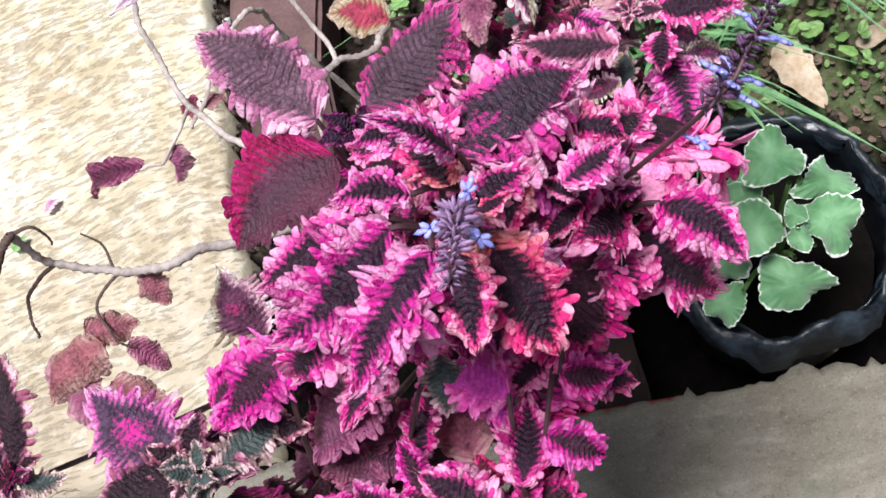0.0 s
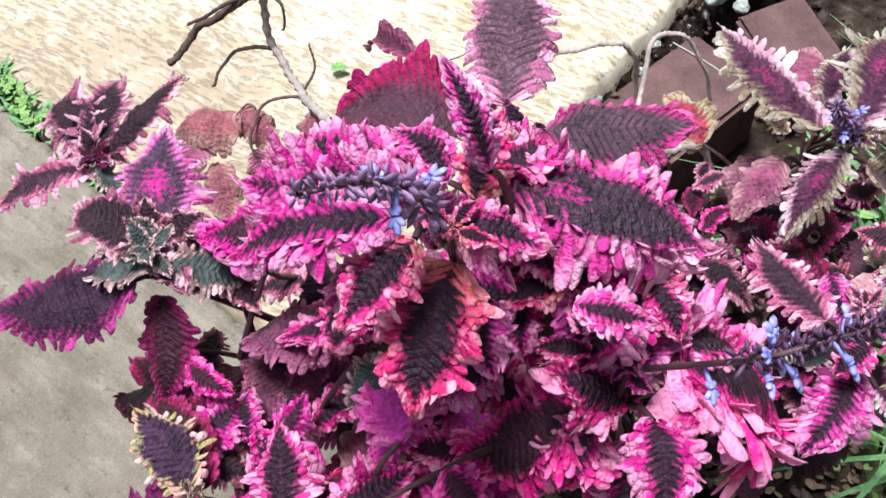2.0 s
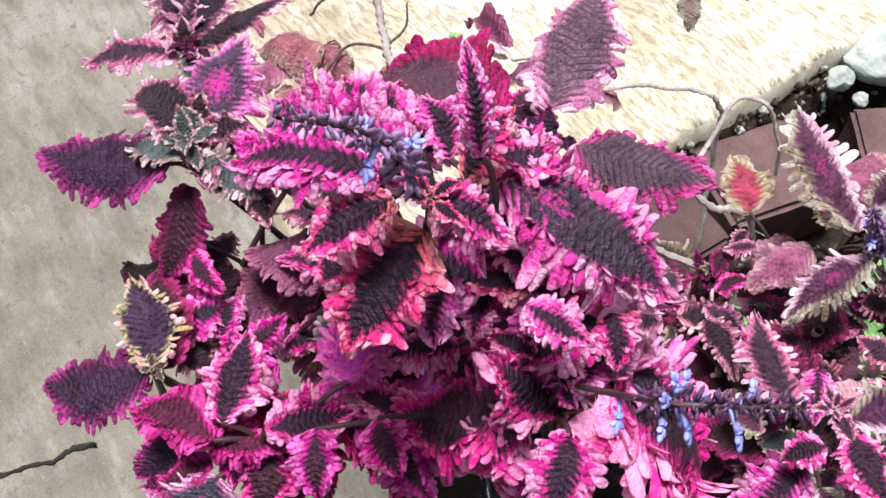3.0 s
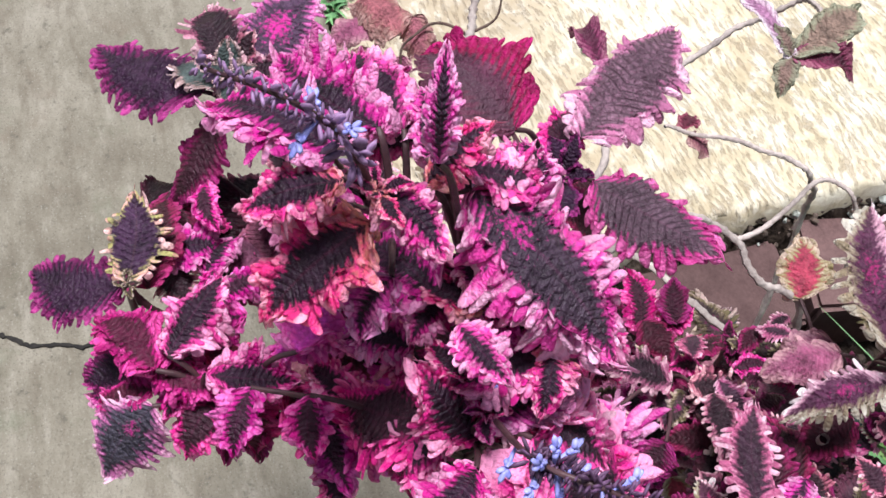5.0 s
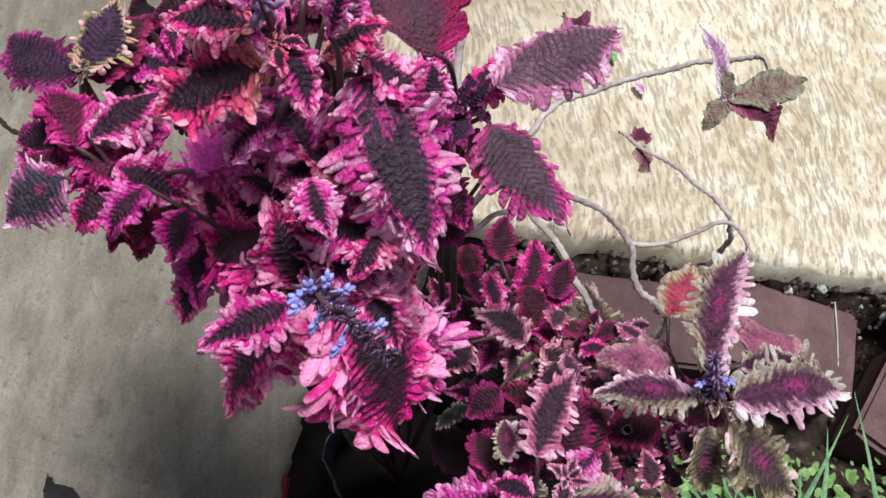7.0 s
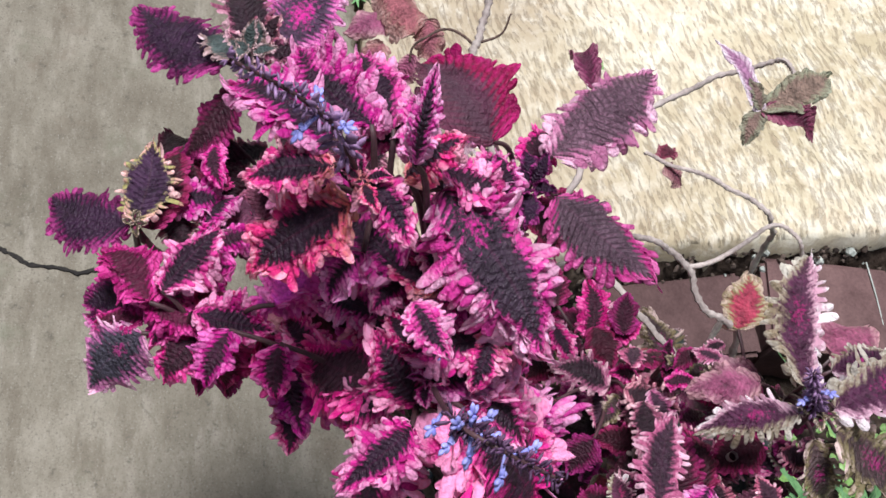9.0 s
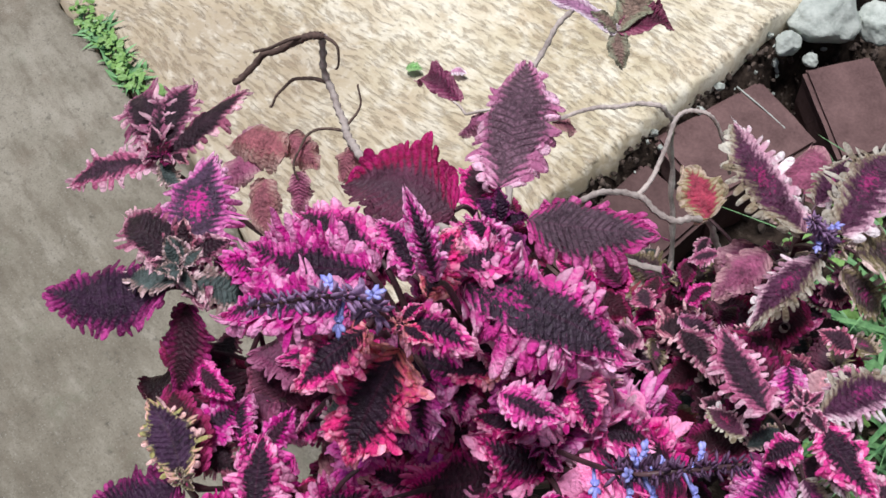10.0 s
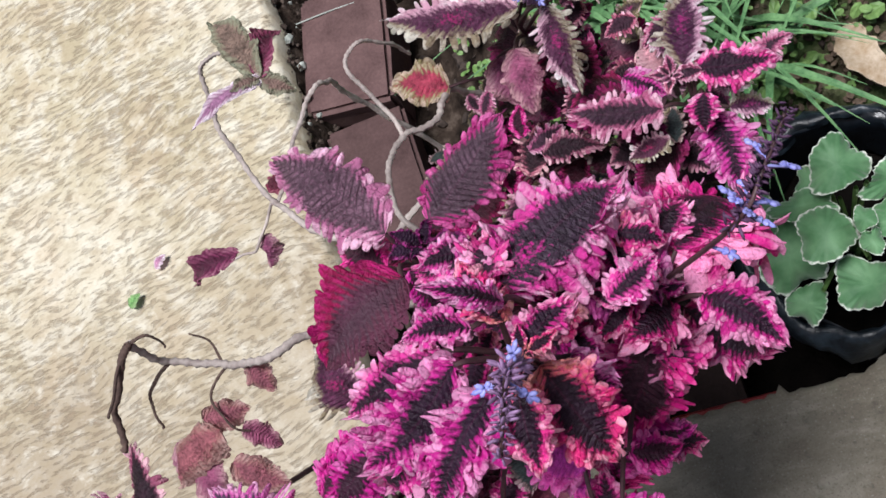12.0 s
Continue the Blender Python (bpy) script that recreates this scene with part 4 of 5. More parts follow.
def creased(P):
    """Small sharp folds, as in stiff polythene."""
    return np.array([[q + 0.0045 * np.array(noise.noise_vector(Vector(q) * 42)) + 0.0022 * np.array(noise.noise_vector(Vector(q) * 110)) for q in row] for row in P])


POT = Vector((0.204, 0.236, 0.0))
pot_plant = thing("potted_plant", POT, "green plant with white-edged rounded leaves in a black plastic bag", "potted plant")
prof = [(0.02, -0.26), (0.092, -0.26), (0.106, -0.22), (0.112, -0.12), (0.114, -0.05), (0.116, -0.01), (0.117, 0.010), (0.115, 0.011), (0.111, -0.03), (0.106, -0.09)]
bag = part("bag", grid_mesh("bag", lathe(prof, 72, 0.15, 3) + np.array(POT)), M_BAG, pot_plant, "crumpled black plastic growing bag")
lip = [(0.1135, 0.002), (0.1160, 0.0125), (0.1200, 0.0145), (0.1265, 0.009), (0.1310, -0.004), (0.1330, -0.020), (0.1320, -0.030)]
part("rim", grid_mesh("rim", creased(lathe(lip, 120, 0.15, 3)) + np.array(POT)), M_LIP, pot_plant, "dusty folded rim with its bluish sheen painted in")
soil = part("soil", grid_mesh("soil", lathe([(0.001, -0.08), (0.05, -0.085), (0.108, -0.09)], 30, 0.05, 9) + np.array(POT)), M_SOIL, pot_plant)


def pot_leaves(rows):
    for i, (bx, by, bz, tx, ty, tz, w) in enumerate(rows):
        part("leaf", round_leaf((bx, by, bz), (tx, ty, tz), w, (0.1 * math.sin(i), -0.25, 1), i), M_POTLEAF, pot_plant)
        b = Vector((bx, by, bz))
        part("petiole", tube("petiole", [b, b.lerp(POT, 0.4) + Vector((0, 0, -0.02)), POT + Vector((0.3 * (bx - POT.x), 0.3 * (by - POT.y), -0.05))], 0.0022, 0.003, 6), M_WEED, pot_plant)


pot_leaves([
    (0.130, 0.228, 0.130, 0.097, 0.251, 0.120, 1.10),
    (0.186, 0.215, 0.165, 0.127, 0.229, 0.150, 0.50),
    (0.200, 0.213, 0.185, 0.187, 0.263, 0.190, 1.05),
    (0.211, 0.216, 0.180, 0.263, 0.216, 0.150, 0.60),
    (0.141, 0.226, 0.130, 0.120, 0.159, 0.090, 0.74),
    (0.189, 0.184, 0.170, 0.136, 0.189, 0.165, 0.95),
])
pot_leaves([
    (0.195, 0.172, 0.185, 0.198, 0.194, 0.190, 0.90),
    (0.197, 0.176, 0.180, 0.197, 0.152, 0.175, 0.85),
    (0.207, 0.159, 0.165, 0.247, 0.196, 0.160, 1.00),
    (0.192, 0.160, 0.140, 0.182, 0.120, 0.110, 1.30),
    (0.148, 0.159, 0.080, 0.110, 0.146, 0.060, 0.85),
    (0.180, 0.243, 0.150, 0.156, 0.255, 0.140, 0.90),
])


# ---- coleus ----
coleus = thing("coleus_bush", (0, 0.2, -0.2), "tall coleus with fringed hot pink and dark maroon leaves", "coleus plant")
ROOT = (-0.075, 0.235, -0.12)
coleus_back = thing("coleus_bush", (0, 0.36, -0.16), "coleus with dark maroon leaves fringed in creamy pink", "coleus plant")
ROOT_BACK = (-0.02, 0.36, -0.16)
branch(coleus, "branch", [ROOT, (-0.054, 0.163, 0.285), (-0.038, 0.079, 0.559), (-0.029, 0.030, 0.714)], 0.0036, 0.0016, [
    ("hot", -0.046, 0.030, 0.732, -0.104, 0.003, 0.712, 0.58),
    ("pink", -0.053, 0.042, 0.718, -0.112, 0.034, 0.696, 0.46),
    ("hot", -0.028, 0.010, 0.748, -0.070, -0.029, 0.728, 0.52),
    ("gold", -0.019, 0.011, 0.742, -0.022, -0.025, 0.728, 0.62),
    ("gold", -0.010, 0.019, 0.726, 0.005, -0.024, 0.696, 0.72),
    ("gold", -0.013, 0.020, 0.742, 0.013, 0.040, 0.730, 0.62),
    ("big", -0.022, 0.061, 0.715, 0.042, 0.105, 0.675, 0.64),
])

branch(coleus, "branch", [ROOT, (-0.046, 0.175, 0.269), (-0.023, 0.101, 0.530), (-0.011, 0.058, 0.678)], 0.0036, 0.0016, [
    ("pink", -0.012, 0.043, 0.752, -0.036, 0.050, 0.785, 0.30),
    ("gold", -0.019, 0.042, 0.730, -0.026, 0.067, 0.750, 0.70),
    ("rose", -0.015, 0.068, 0.672, 0.000, 0.051, 0.615, 1.05),
    ("rose", 0.026, 0.087, 0.660, 0.030, 0.067, 0.630, 0.60),
    ("pink", -0.030, 0.061, 0.720, -0.020, 0.094, 0.700, 0.60),
    ("rose", 0.008, 0.071, 0.670, 0.033, 0.056, 0.640, 0.70),
    ("pink", -0.037, 0.047, 0.720, -0.069, 0.052, 0.720, 0.60),
    ("pink", -0.015, 0.042, 0.600, -0.031, 0.012, 0.590, 0.65),
])

branch(coleus, "branch", [ROOT, (-0.081, 0.209, 0.229), (-0.085, 0.162, 0.459), (-0.088, 0.133, 0.589)], 0.0036, 0.0016, [
    ("red", -0.078, 0.101, 0.668, -0.131, 0.071, 0.664, 0.86),
    ("berry", -0.066, 0.141, 0.632, -0.010, 0.181, 0.640, 0.58),
    ("plum", -0.093, 0.144, 0.630, -0.152, 0.217, 0.625, 0.48),
    ("rose", -0.098, 0.135, 0.585, -0.085, 0.108, 0.565, 0.60),
    ("wine", -0.098, 0.142, 0.575, -0.073, 0.162, 0.550, 0.55),
    ("rose", -0.088, 0.133, 0.540, -0.062, 0.155, 0.520, 0.60),
])

branch(coleus, "branch", [ROOT, (-0.085, 0.210, 0.204), (-0.092, 0.162, 0.414), (-0.096, 0.134, 0.532)], 0.0036, 0.0016, [
    ("hot", -0.084, 0.117, 0.540, -0.053, 0.108, 0.520, 0.60),
    ("wine", -0.095, 0.163, 0.490, -0.072, 0.139, 0.470, 0.70),
    ("rose", -0.106, 0.136, 0.600, -0.136, 0.163, 0.590, 0.60),
    ("pink", -0.096, 0.125, 0.560, -0.077, 0.141, 0.540, 0.80),
    ("wine", -0.047, 0.100, 0.520, -0.037, 0.130, 0.500, 0.60),
    ("hot", -0.122, 0.122, 0.600, -0.143, 0.107, 0.600, 0.70),
    ("wine", -0.124, 0.177, 0.500, -0.147, 0.199, 0.500, 0.70),
])

branch(coleus, "branch", [ROOT, (-0.023, 0.172, 0.248), (0.018, 0.095, 0.493), (0.042, 0.050, 0.631)], 0.0036, 0.0016, [
    ("hot", 0.045, 0.054, 0.630, 0.020, 0.032, 0.662, 0.70),
    ("pink", 0.043, 0.057, 0.650, 0.037, 0.095, 0.640, 0.70),
    ("flare", 0.057, 0.070, 0.652, 0.090, 0.114, 0.566, 0.86),
    ("hot", 0.048, 0.056, 0.595, 0.084, 0.030, 0.545, 0.62),
    ("hot", 0.062, 0.046, 0.645, 0.090, 0.010, 0.648, 0.66),
    ("rose", 0.031, 0.044, 0.620, -0.009, 0.006, 0.575, 0.65),
])

branch(coleus, "branch", [ROOT, (-0.028, 0.164, 0.238), (0.009, 0.081, 0.475), (0.030, 0.033, 0.609)], 0.0036, 0.0016, [
    ("pink", 0.043, 0.073, 0.645, 0.067, 0.103, 0.620, 0.60),
    ("pink", 0.040, 0.102, 0.600, 0.054, 0.138, 0.540, 0.75),
    ("hot", 0.040, 0.044, 0.620, 0.032, 0.022, 0.580, 0.70),
    ("cream", 0.060, 0.065, 0.640, 0.028, 0.116, 0.600, 0.65),
    ("rose", -0.003, -0.009, 0.600, 0.023, -0.012, 0.590, 0.80),
    ("rose", -0.017, -0.034, 0.590, 0.008, -0.047, 0.575, 0.80),
])

branch(coleus, "branch", [ROOT, (-0.127, 0.142, 0.224), (-0.167, 0.042, 0.450), (-0.190, -0.017, 0.578)], 0.0036, 0.0016, [
    ("dusk", -0.190, -0.029, 0.590, -0.262, -0.083, 0.556, 0.44),
    ("white", -0.196, 0.101, 0.450, -0.220, 0.152, 0.455, 0.85),
    ("tatter", -0.185, 0.066, 0.470, -0.222, 0.078, 0.468, 0.70),
    ("cream", -0.180, 0.060, 0.480, -0.208, 0.034, 0.470, 0.70),
    ("tatter", -0.191, -0.014, 0.598, -0.262, -0.018, 0.572, 0.42),
    ("grey", -0.179, -0.015, 0.600, -0.153, 0.013, 0.570, 0.50),
    ("grey", -0.183, -0.021, 0.600, -0.220, -0.040, 0.580, 0.50),
    ("disc", -0.206, 0.002, 0.580, -0.252, 0.046, 0.588, 0.80),
    ("wine", -0.186, -0.023, 0.570, -0.163, -0.057, 0.530, 0.50),
])

branch(coleus, "branch", [ROOT, (-0.211, 0.168, 0.167), (-0.316, 0.088, 0.348), (-0.377, 0.042, 0.450)], 0.0036, 0.0016, [
    ("cream", -0.378, 0.038, 0.460, -0.418, -0.023, 0.440, 0.42),
    ("tatter", -0.378, 0.041, 0.465, -0.458, 0.055, 0.440, 0.50),
    ("tatter", -0.378, 0.044, 0.465, -0.421, 0.099, 0.460, 0.60),
    ("tatter", -0.376, 0.045, 0.460, -0.377, 0.125, 0.470, 0.40),
    ("grey", -0.374, 0.040, 0.460, -0.346, 0.040, 0.450, 0.60),
])

branch(coleus, "branch", [ROOT, (-0.085, 0.113, 0.209), (-0.093, -0.010, 0.424), (-0.097, -0.081, 0.545)], 0.0036, 0.0016, [
    ("lime", -0.100, -0.084, 0.562, -0.150, -0.074, 0.566, 0.62),
    ("dusk", -0.103, -0.088, 0.555, -0.141, -0.136, 0.525, 0.55),
    ("wine", -0.101, -0.076, 0.550, -0.160, -0.059, 0.540, 0.45),
])

branch(coleus, "branch", [ROOT, (-0.057, 0.124, 0.215), (-0.043, 0.011, 0.435), (-0.035, -0.056, 0.559)], 0.0036, 0.0016, [
    ("pink", -0.049, -0.069, 0.575, -0.083, -0.037, 0.580, 0.70),
    ("scarlet", -0.045, -0.076, 0.570, -0.086, -0.103, 0.550, 0.60),
    ("fringe", -0.036, -0.082, 0.550, -0.019, -0.113, 0.515, 0.80),
    ("hot", -0.035, -0.053, 0.575, -0.024, -0.011, 0.570, 0.65),
    ("rose", -0.031, -0.051, 0.555, -0.012, -0.070, 0.535, 0.95),
    ("neon", -0.030, -0.010, 0.590, -0.062, 0.008, 0.588, 0.90),
])

branch(coleus, "branch", [ROOT, (-0.059, 0.126, 0.208), (-0.046, 0.014, 0.422), (-0.038, -0.051, 0.543)], 0.0036, 0.0016, [
    ("rose", -0.020, -0.013, 0.560, 0.023, 0.028, 0.545, 0.75),
    ("scarlet", -0.051, -0.078, 0.560, -0.029, -0.046, 0.560, 0.60),
    ("scarlet", -0.045, -0.080, 0.550, -0.052, -0.108, 0.530, 0.55),
    ("scarlet", -0.027, -0.032, 0.550, -0.009, -0.037, 0.530, 1.00),
    ("scarlet", -0.024, -0.018, 0.560, 0.003, 0.001, 0.530, 0.70),
    ("dusk", -0.064, -0.086, 0.550, -0.066, -0.115, 0.530, 0.60),
])

branch(coleus_back, "branch", [ROOT_BACK, (-0.013, 0.369, 0.151), (-0.008, 0.349, 0.351), (-0.005, 0.336, 0.463)], 0.0036, 0.0016, [
    ("white", 0.021, 0.339, 0.505, -0.002, 0.425, 0.490, 0.50),
    ("white", 0.023, 0.314, 0.505, 0.024, 0.252, 0.490, 0.45),
    ("olive", 0.035, 0.338, 0.500, 0.064, 0.400, 0.460, 0.60),
    ("white", 0.003, 0.326, 0.500, -0.090, 0.357, 0.500, 0.40),
    ("mauve", -0.030, 0.374, 0.460, -0.058, 0.419, 0.445, 0.95),
    ("mauve", -0.012, 0.312, 0.470, -0.014, 0.265, 0.460, 0.55),
    ("olive", 0.034, 0.330, 0.485, 0.065, 0.344, 0.450, 0.60),
    ("mauve", -0.031, 0.328, 0.440, -0.027, 0.294, 0.420, 0.70),
    ("amber", -0.082, 0.343, 0.400, -0.127, 0.363, 0.400, 0.70),
    ("white", -0.010, 0.354, 0.490, -0.020, 0.401, 0.490, 0.50),
])

branch(coleus_back, "branch", [ROOT_BACK, (0.010, 0.338, 0.131), (0.033, 0.293, 0.316), (0.047, 0.266, 0.420)], 0.0036, 0.0016, [
    ("tatter", -0.023, 0.248, 0.420, 0.022, 0.237, 0.420, 0.48),
    ("wine", 0.056, 0.258, 0.450, 0.013, 0.255, 0.460, 0.60),
    ("tatter", 0.068, 0.265, 0.440, 0.040, 0.271, 0.450, 0.90),
    ("red", 0.071, 0.321, 0.400, 0.042, 0.321, 0.400, 0.90),
    ("wine", 0.061, 0.238, 0.450, 0.008, 0.245, 0.460, 0.60),
])

branch(coleus_back, "branch", [ROOT_BACK, (0.031, 0.315, 0.157), (0.071, 0.252, 0.362), (0.094, 0.215, 0.478)], 0.0036, 0.0016, [
    ("white", 0.095, 0.235, 0.500, 0.115, 0.289, 0.500, 0.62),
    ("cream", 0.073, 0.212, 0.500, 0.013, 0.238, 0.490, 0.50),
    ("pink", 0.101, 0.231, 0.500, 0.151, 0.217, 0.500, 0.60),
    ("wine", 0.077, 0.217, 0.450, 0.037, 0.194, 0.420, 0.55),
    ("pink", 0.101, 0.200, 0.490, 0.101, 0.151, 0.470, 0.75),
    ("pink", 0.100, 0.207, 0.510, 0.093, 0.185, 0.500, 0.90),
    ("white", 0.113, 0.204, 0.480, 0.139, 0.199, 0.470, 0.70),
])

branch(coleus_back, "branch", [ROOT_BACK, (0.016, 0.336, 0.131), (0.045, 0.291, 0.317), (0.061, 0.263, 0.421)], 0.0036, 0.0016, [
    ("red", 0.011, 0.294, 0.400, -0.035, 0.304, 0.380, 0.60),
    ("red", 0.070, 0.296, 0.420, 0.050, 0.331, 0.420, 0.80),
    ("blush", 0.080, 0.252, 0.460, 0.076, 0.287, 0.460, 0.80),
    ("tatter", 0.068, 0.212, 0.430, 0.088, 0.189, 0.420, 0.80),
    ("tatter", 0.057, 0.235, 0.420, 0.021, 0.225, 0.410, 0.70),
    ("cream", 0.137, 0.234, 0.460, 0.169, 0.247, 0.460, 0.60),
    ("olive", 0.003, 0.319, 0.440, -0.001, 0.352, 0.440, 0.70),
])

branch(coleus, "branch", [ROOT, (-0.061, 0.160, 0.275), (-0.050, 0.074, 0.540), (-0.044, 0.024, 0.690)], 0.0036, 0.0016, [
    ("hot", -0.071, 0.022, 0.700, -0.112, 0.002, 0.665, 0.60),
    ("hot", -0.025, 0.005, 0.710, -0.062, -0.003, 0.680, 0.60),
    ("pink", -0.000, 0.025, 0.700, 0.013, 0.010, 0.680, 0.80),
])

branch(coleus, "branch", [ROOT, (-0.109, 0.143, 0.203), (-0.136, 0.043, 0.412), (-0.151, -0.014, 0.530)], 0.0036, 0.0016, [
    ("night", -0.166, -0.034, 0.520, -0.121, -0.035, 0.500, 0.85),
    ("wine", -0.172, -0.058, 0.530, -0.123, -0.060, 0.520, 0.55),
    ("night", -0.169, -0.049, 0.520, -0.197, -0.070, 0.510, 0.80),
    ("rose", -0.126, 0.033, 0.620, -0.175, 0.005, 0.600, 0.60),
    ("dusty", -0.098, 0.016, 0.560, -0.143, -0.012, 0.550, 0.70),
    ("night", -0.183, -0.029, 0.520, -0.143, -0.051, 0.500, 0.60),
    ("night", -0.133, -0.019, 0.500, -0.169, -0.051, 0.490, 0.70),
    ("rose", -0.191, 0.024, 0.570, -0.146, 0.051, 0.580, 0.55),
    ("rose", -0.121, -0.014, 0.520, -0.149, 0.019, 0.530, 0.75),
])

branch(coleus, "branch", [ROOT, (-0.086, 0.145, 0.198), (-0.095, 0.047, 0.405), (-0.099, -0.010, 0.521)], 0.0036, 0.0016, [
    ("dusty", -0.120, -0.010, 0.525, -0.112, 0.014, 0.530, 0.70),
    ("dusty", -0.120, -0.010, 0.525, -0.152, -0.010, 0.530, 0.70),
    ("dusty", -0.121, -0.012, 0.525, -0.136, -0.040, 0.510, 0.70),
    ("dusty", -0.118, -0.010, 0.525, -0.094, -0.018, 0.510, 0.70),
    ("grey", -0.058, 0.014, 0.600, -0.064, -0.010, 0.580, 0.75),
    ("hot", -0.092, -0.019, 0.530, -0.076, 0.016, 0.530, 0.60),
    ("mauve", -0.067, -0.021, 0.500, -0.077, 0.043, 0.500, 0.50),
])

branch(coleus_back, "branch", [ROOT_BACK, (-0.038, 0.326, 0.106), (-0.052, 0.272, 0.272), (-0.060, 0.240, 0.365)], 0.0036, 0.0016, [
    ("tatter", -0.042, 0.232, 0.400, -0.064, 0.195, 0.390, 0.80),
    ("tatter", -0.041, 0.244, 0.400, -0.020, 0.288, 0.390, 0.70),
    ("rose", -0.100, 0.240, 0.360, -0.147, 0.247, 0.360, 0.60),
    ("olive", -0.087, 0.318, 0.310, -0.143, 0.308, 0.310, 0.60),
    ("rose", -0.097, 0.250, 0.370, -0.105, 0.280, 0.370, 0.70),
    ("wine", -0.142, 0.229, 0.330, -0.178, 0.229, 0.340, 0.70),
    ("tatter", -0.028, 0.186, 0.420, -0.008, 0.170, 0.410, 1.00),
    ("wine", -0.005, 0.214, 0.400, 0.012, 0.197, 0.380, 0.80),
    ("olive", 0.003, 0.244, 0.400, 0.027, 0.257, 0.380, 0.70),
])


grow = thing("grow_bag", (-0.07, 0.24, -0.25), "black plastic growing bag around the coleus stems", "plant bag")
gp = [(0.02, -0.30), (0.070, -0.30), (0.082, -0.25), (0.088, -0.12), (0.090, -0.05), (0.093, -0.02), (0.098, -0.005), (0.095, 0.0), (0.086, -0.03), (0.082, -0.08)]
part("bag", grid_mesh("bag", lathe(gp, 60, 0.16, 8) + np.array((-0.075, 0.245, -0.03))), M_BAG, grow)
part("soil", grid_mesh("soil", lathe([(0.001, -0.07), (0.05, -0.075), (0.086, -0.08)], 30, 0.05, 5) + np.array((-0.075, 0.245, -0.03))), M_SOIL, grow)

# growing tips
for c, s, kind, n, seed in (((-0.072, 0.127, 0.632), 0.026, "dusk", 7, 1), ((-0.012, 0.022, 0.742), 0.016, "gold", 6, 2), ((0.042, 0.055, 0.652), 0.016, "hot", 6, 3),
                            ((-0.188, -0.016, 0.602), 0.026, "grey", 7, 4), ((-0.196, -0.010, 0.590), 0.036, "tatter", 7, 14), ((-0.376, 0.046, 0.460), 0.032, "tatter", 6, 15), ((-0.166, 0.004, 0.575), 0.034, "tatter", 5, 16), ((-0.375, 0.042, 0.466), 0.016, "wine", 6, 5), ((-0.100, -0.085, 0.562), 0.010, "olive", 6, 6)):
    tip_stem = part("shoot_tip", tube("shoot_tip", [(c[0], c[1], c[2] - 0.03), (c[0], c[1], c[2] - 0.012), c], 0.0022, 0.0012), M_STEM, coleus)
    whorl(tip_stem, c, s, kind, n, seed)
for c, s, kind, n, seed in (((0.022, 0.325, 0.508), 0.020, "olive", 7, 7), ((0.085, 0.230, 0.502), 0.020, "cream", 7, 8), ((-0.06, 0.28, 0.40), 0.020, "wine", 7, 9)):
    tip_stem = part("shoot_tip", tube("shoot_tip", [(c[0], c[1], c[2] - 0.03), (c[0], c[1], c[2] - 0.012), c], 0.0022, 0.0012), M_STEM, coleus_back)
    whorl(tip_stem, c, s, kind, n, seed)

# flower spikes
flower_spike(coleus, [(-0.016, 0.020, 0.742), (-0.012, 0.008, 0.780), (-0.011, -0.008, 0.803), (-0.013, -0.030, 0.820)], [(0.40, 0.4), (0.46, 2.6), (0.36, 4.4)], 11, 0.0052, 30)
flower_spike(coleus, [(0.050, 0.056, 0.66), (0.089, 0.050, 0.726), (0.106, 0.064, 0.738), (0.122, 0.080, 0.750)],
             [(0.36, 0.5), (0.38, 2.0), (0.41, 3.4), (0.43, 4.9), (0.45, 1.2), (0.68, 0.8), (0.72, 3.0), (0.20, 2.2), (0.40, 5.6), (0.47, 2.7)], 12, 0.0050, 36, M_HUSK, 0.30)
flower_spike(coleus_back, [(0.022, 0.325, 0.50), (0.018, 0.318, 0.525), (0.012, 0.308, 0.545)], [(0.4, 0.5), (0.5, 2.5), (0.6, 4.5)], 13, 0.006)
flower_spike(coleus, [(0.030, 0.070, 0.642), (0.032, 0.072, 0.655), (0.036, 0.074, 0.664)], [(0.7, 1.5)], 14, 0.004)


def inner_leaves(stem, count, box, kinds, size, seed):
    """Lower leaves inside the bush; the night kind carries its shade in the colour."""
    r = random.Random(seed)
    for _ in range(count):
        b = Vector((r.uniform(*box[0]), r.uniform(*box[1]), r.uniform(*box[2])))
        if -0.03 < b.x < 0.045 and 0.14 < b.y < 0.25:
            b.y += 0.11  # a dark gap between the two plants
        a = r.uniform(0, 2 * math.pi)
        ln = size * r.uniform(0.7, 1.25)
        t = b + Vector((math.cos(a), math.sin(a), r.uniform(-0.55, 0.15))).normalized() * ln
        kind = r.choice(kinds)
        part("leaf", blade(b, t, r.uniform(0.55, 0.85), **shape_of(kind)), LEAF[kind], stem)


# twig colour darkens this main stem, as the shade in the bush would
low = part("branch", tube("branch", [ROOT, (-0.05, 0.15, 0.1), (-0.04, 0.08, 0.4), (-0.03, 0.05, 0.6)], 0.006, 0.003, knobs=0.2), M_TWIG, coleus, "woody main stem, darkened in colour for the shade in the bush")
inner_leaves(low, 10, ((-0.11, -0.01), (-0.03, 0.08), (0.50, 0.58)), ("hot", "rose", "neon", "rose", "scarlet"), 0.046, 21)
inner_leaves(low, 12, ((-0.09, 0.005), (-0.02, 0.09), (0.54, 0.62)), ("rose", "hot", "hot", "pink", "pink"), 0.042, 22)
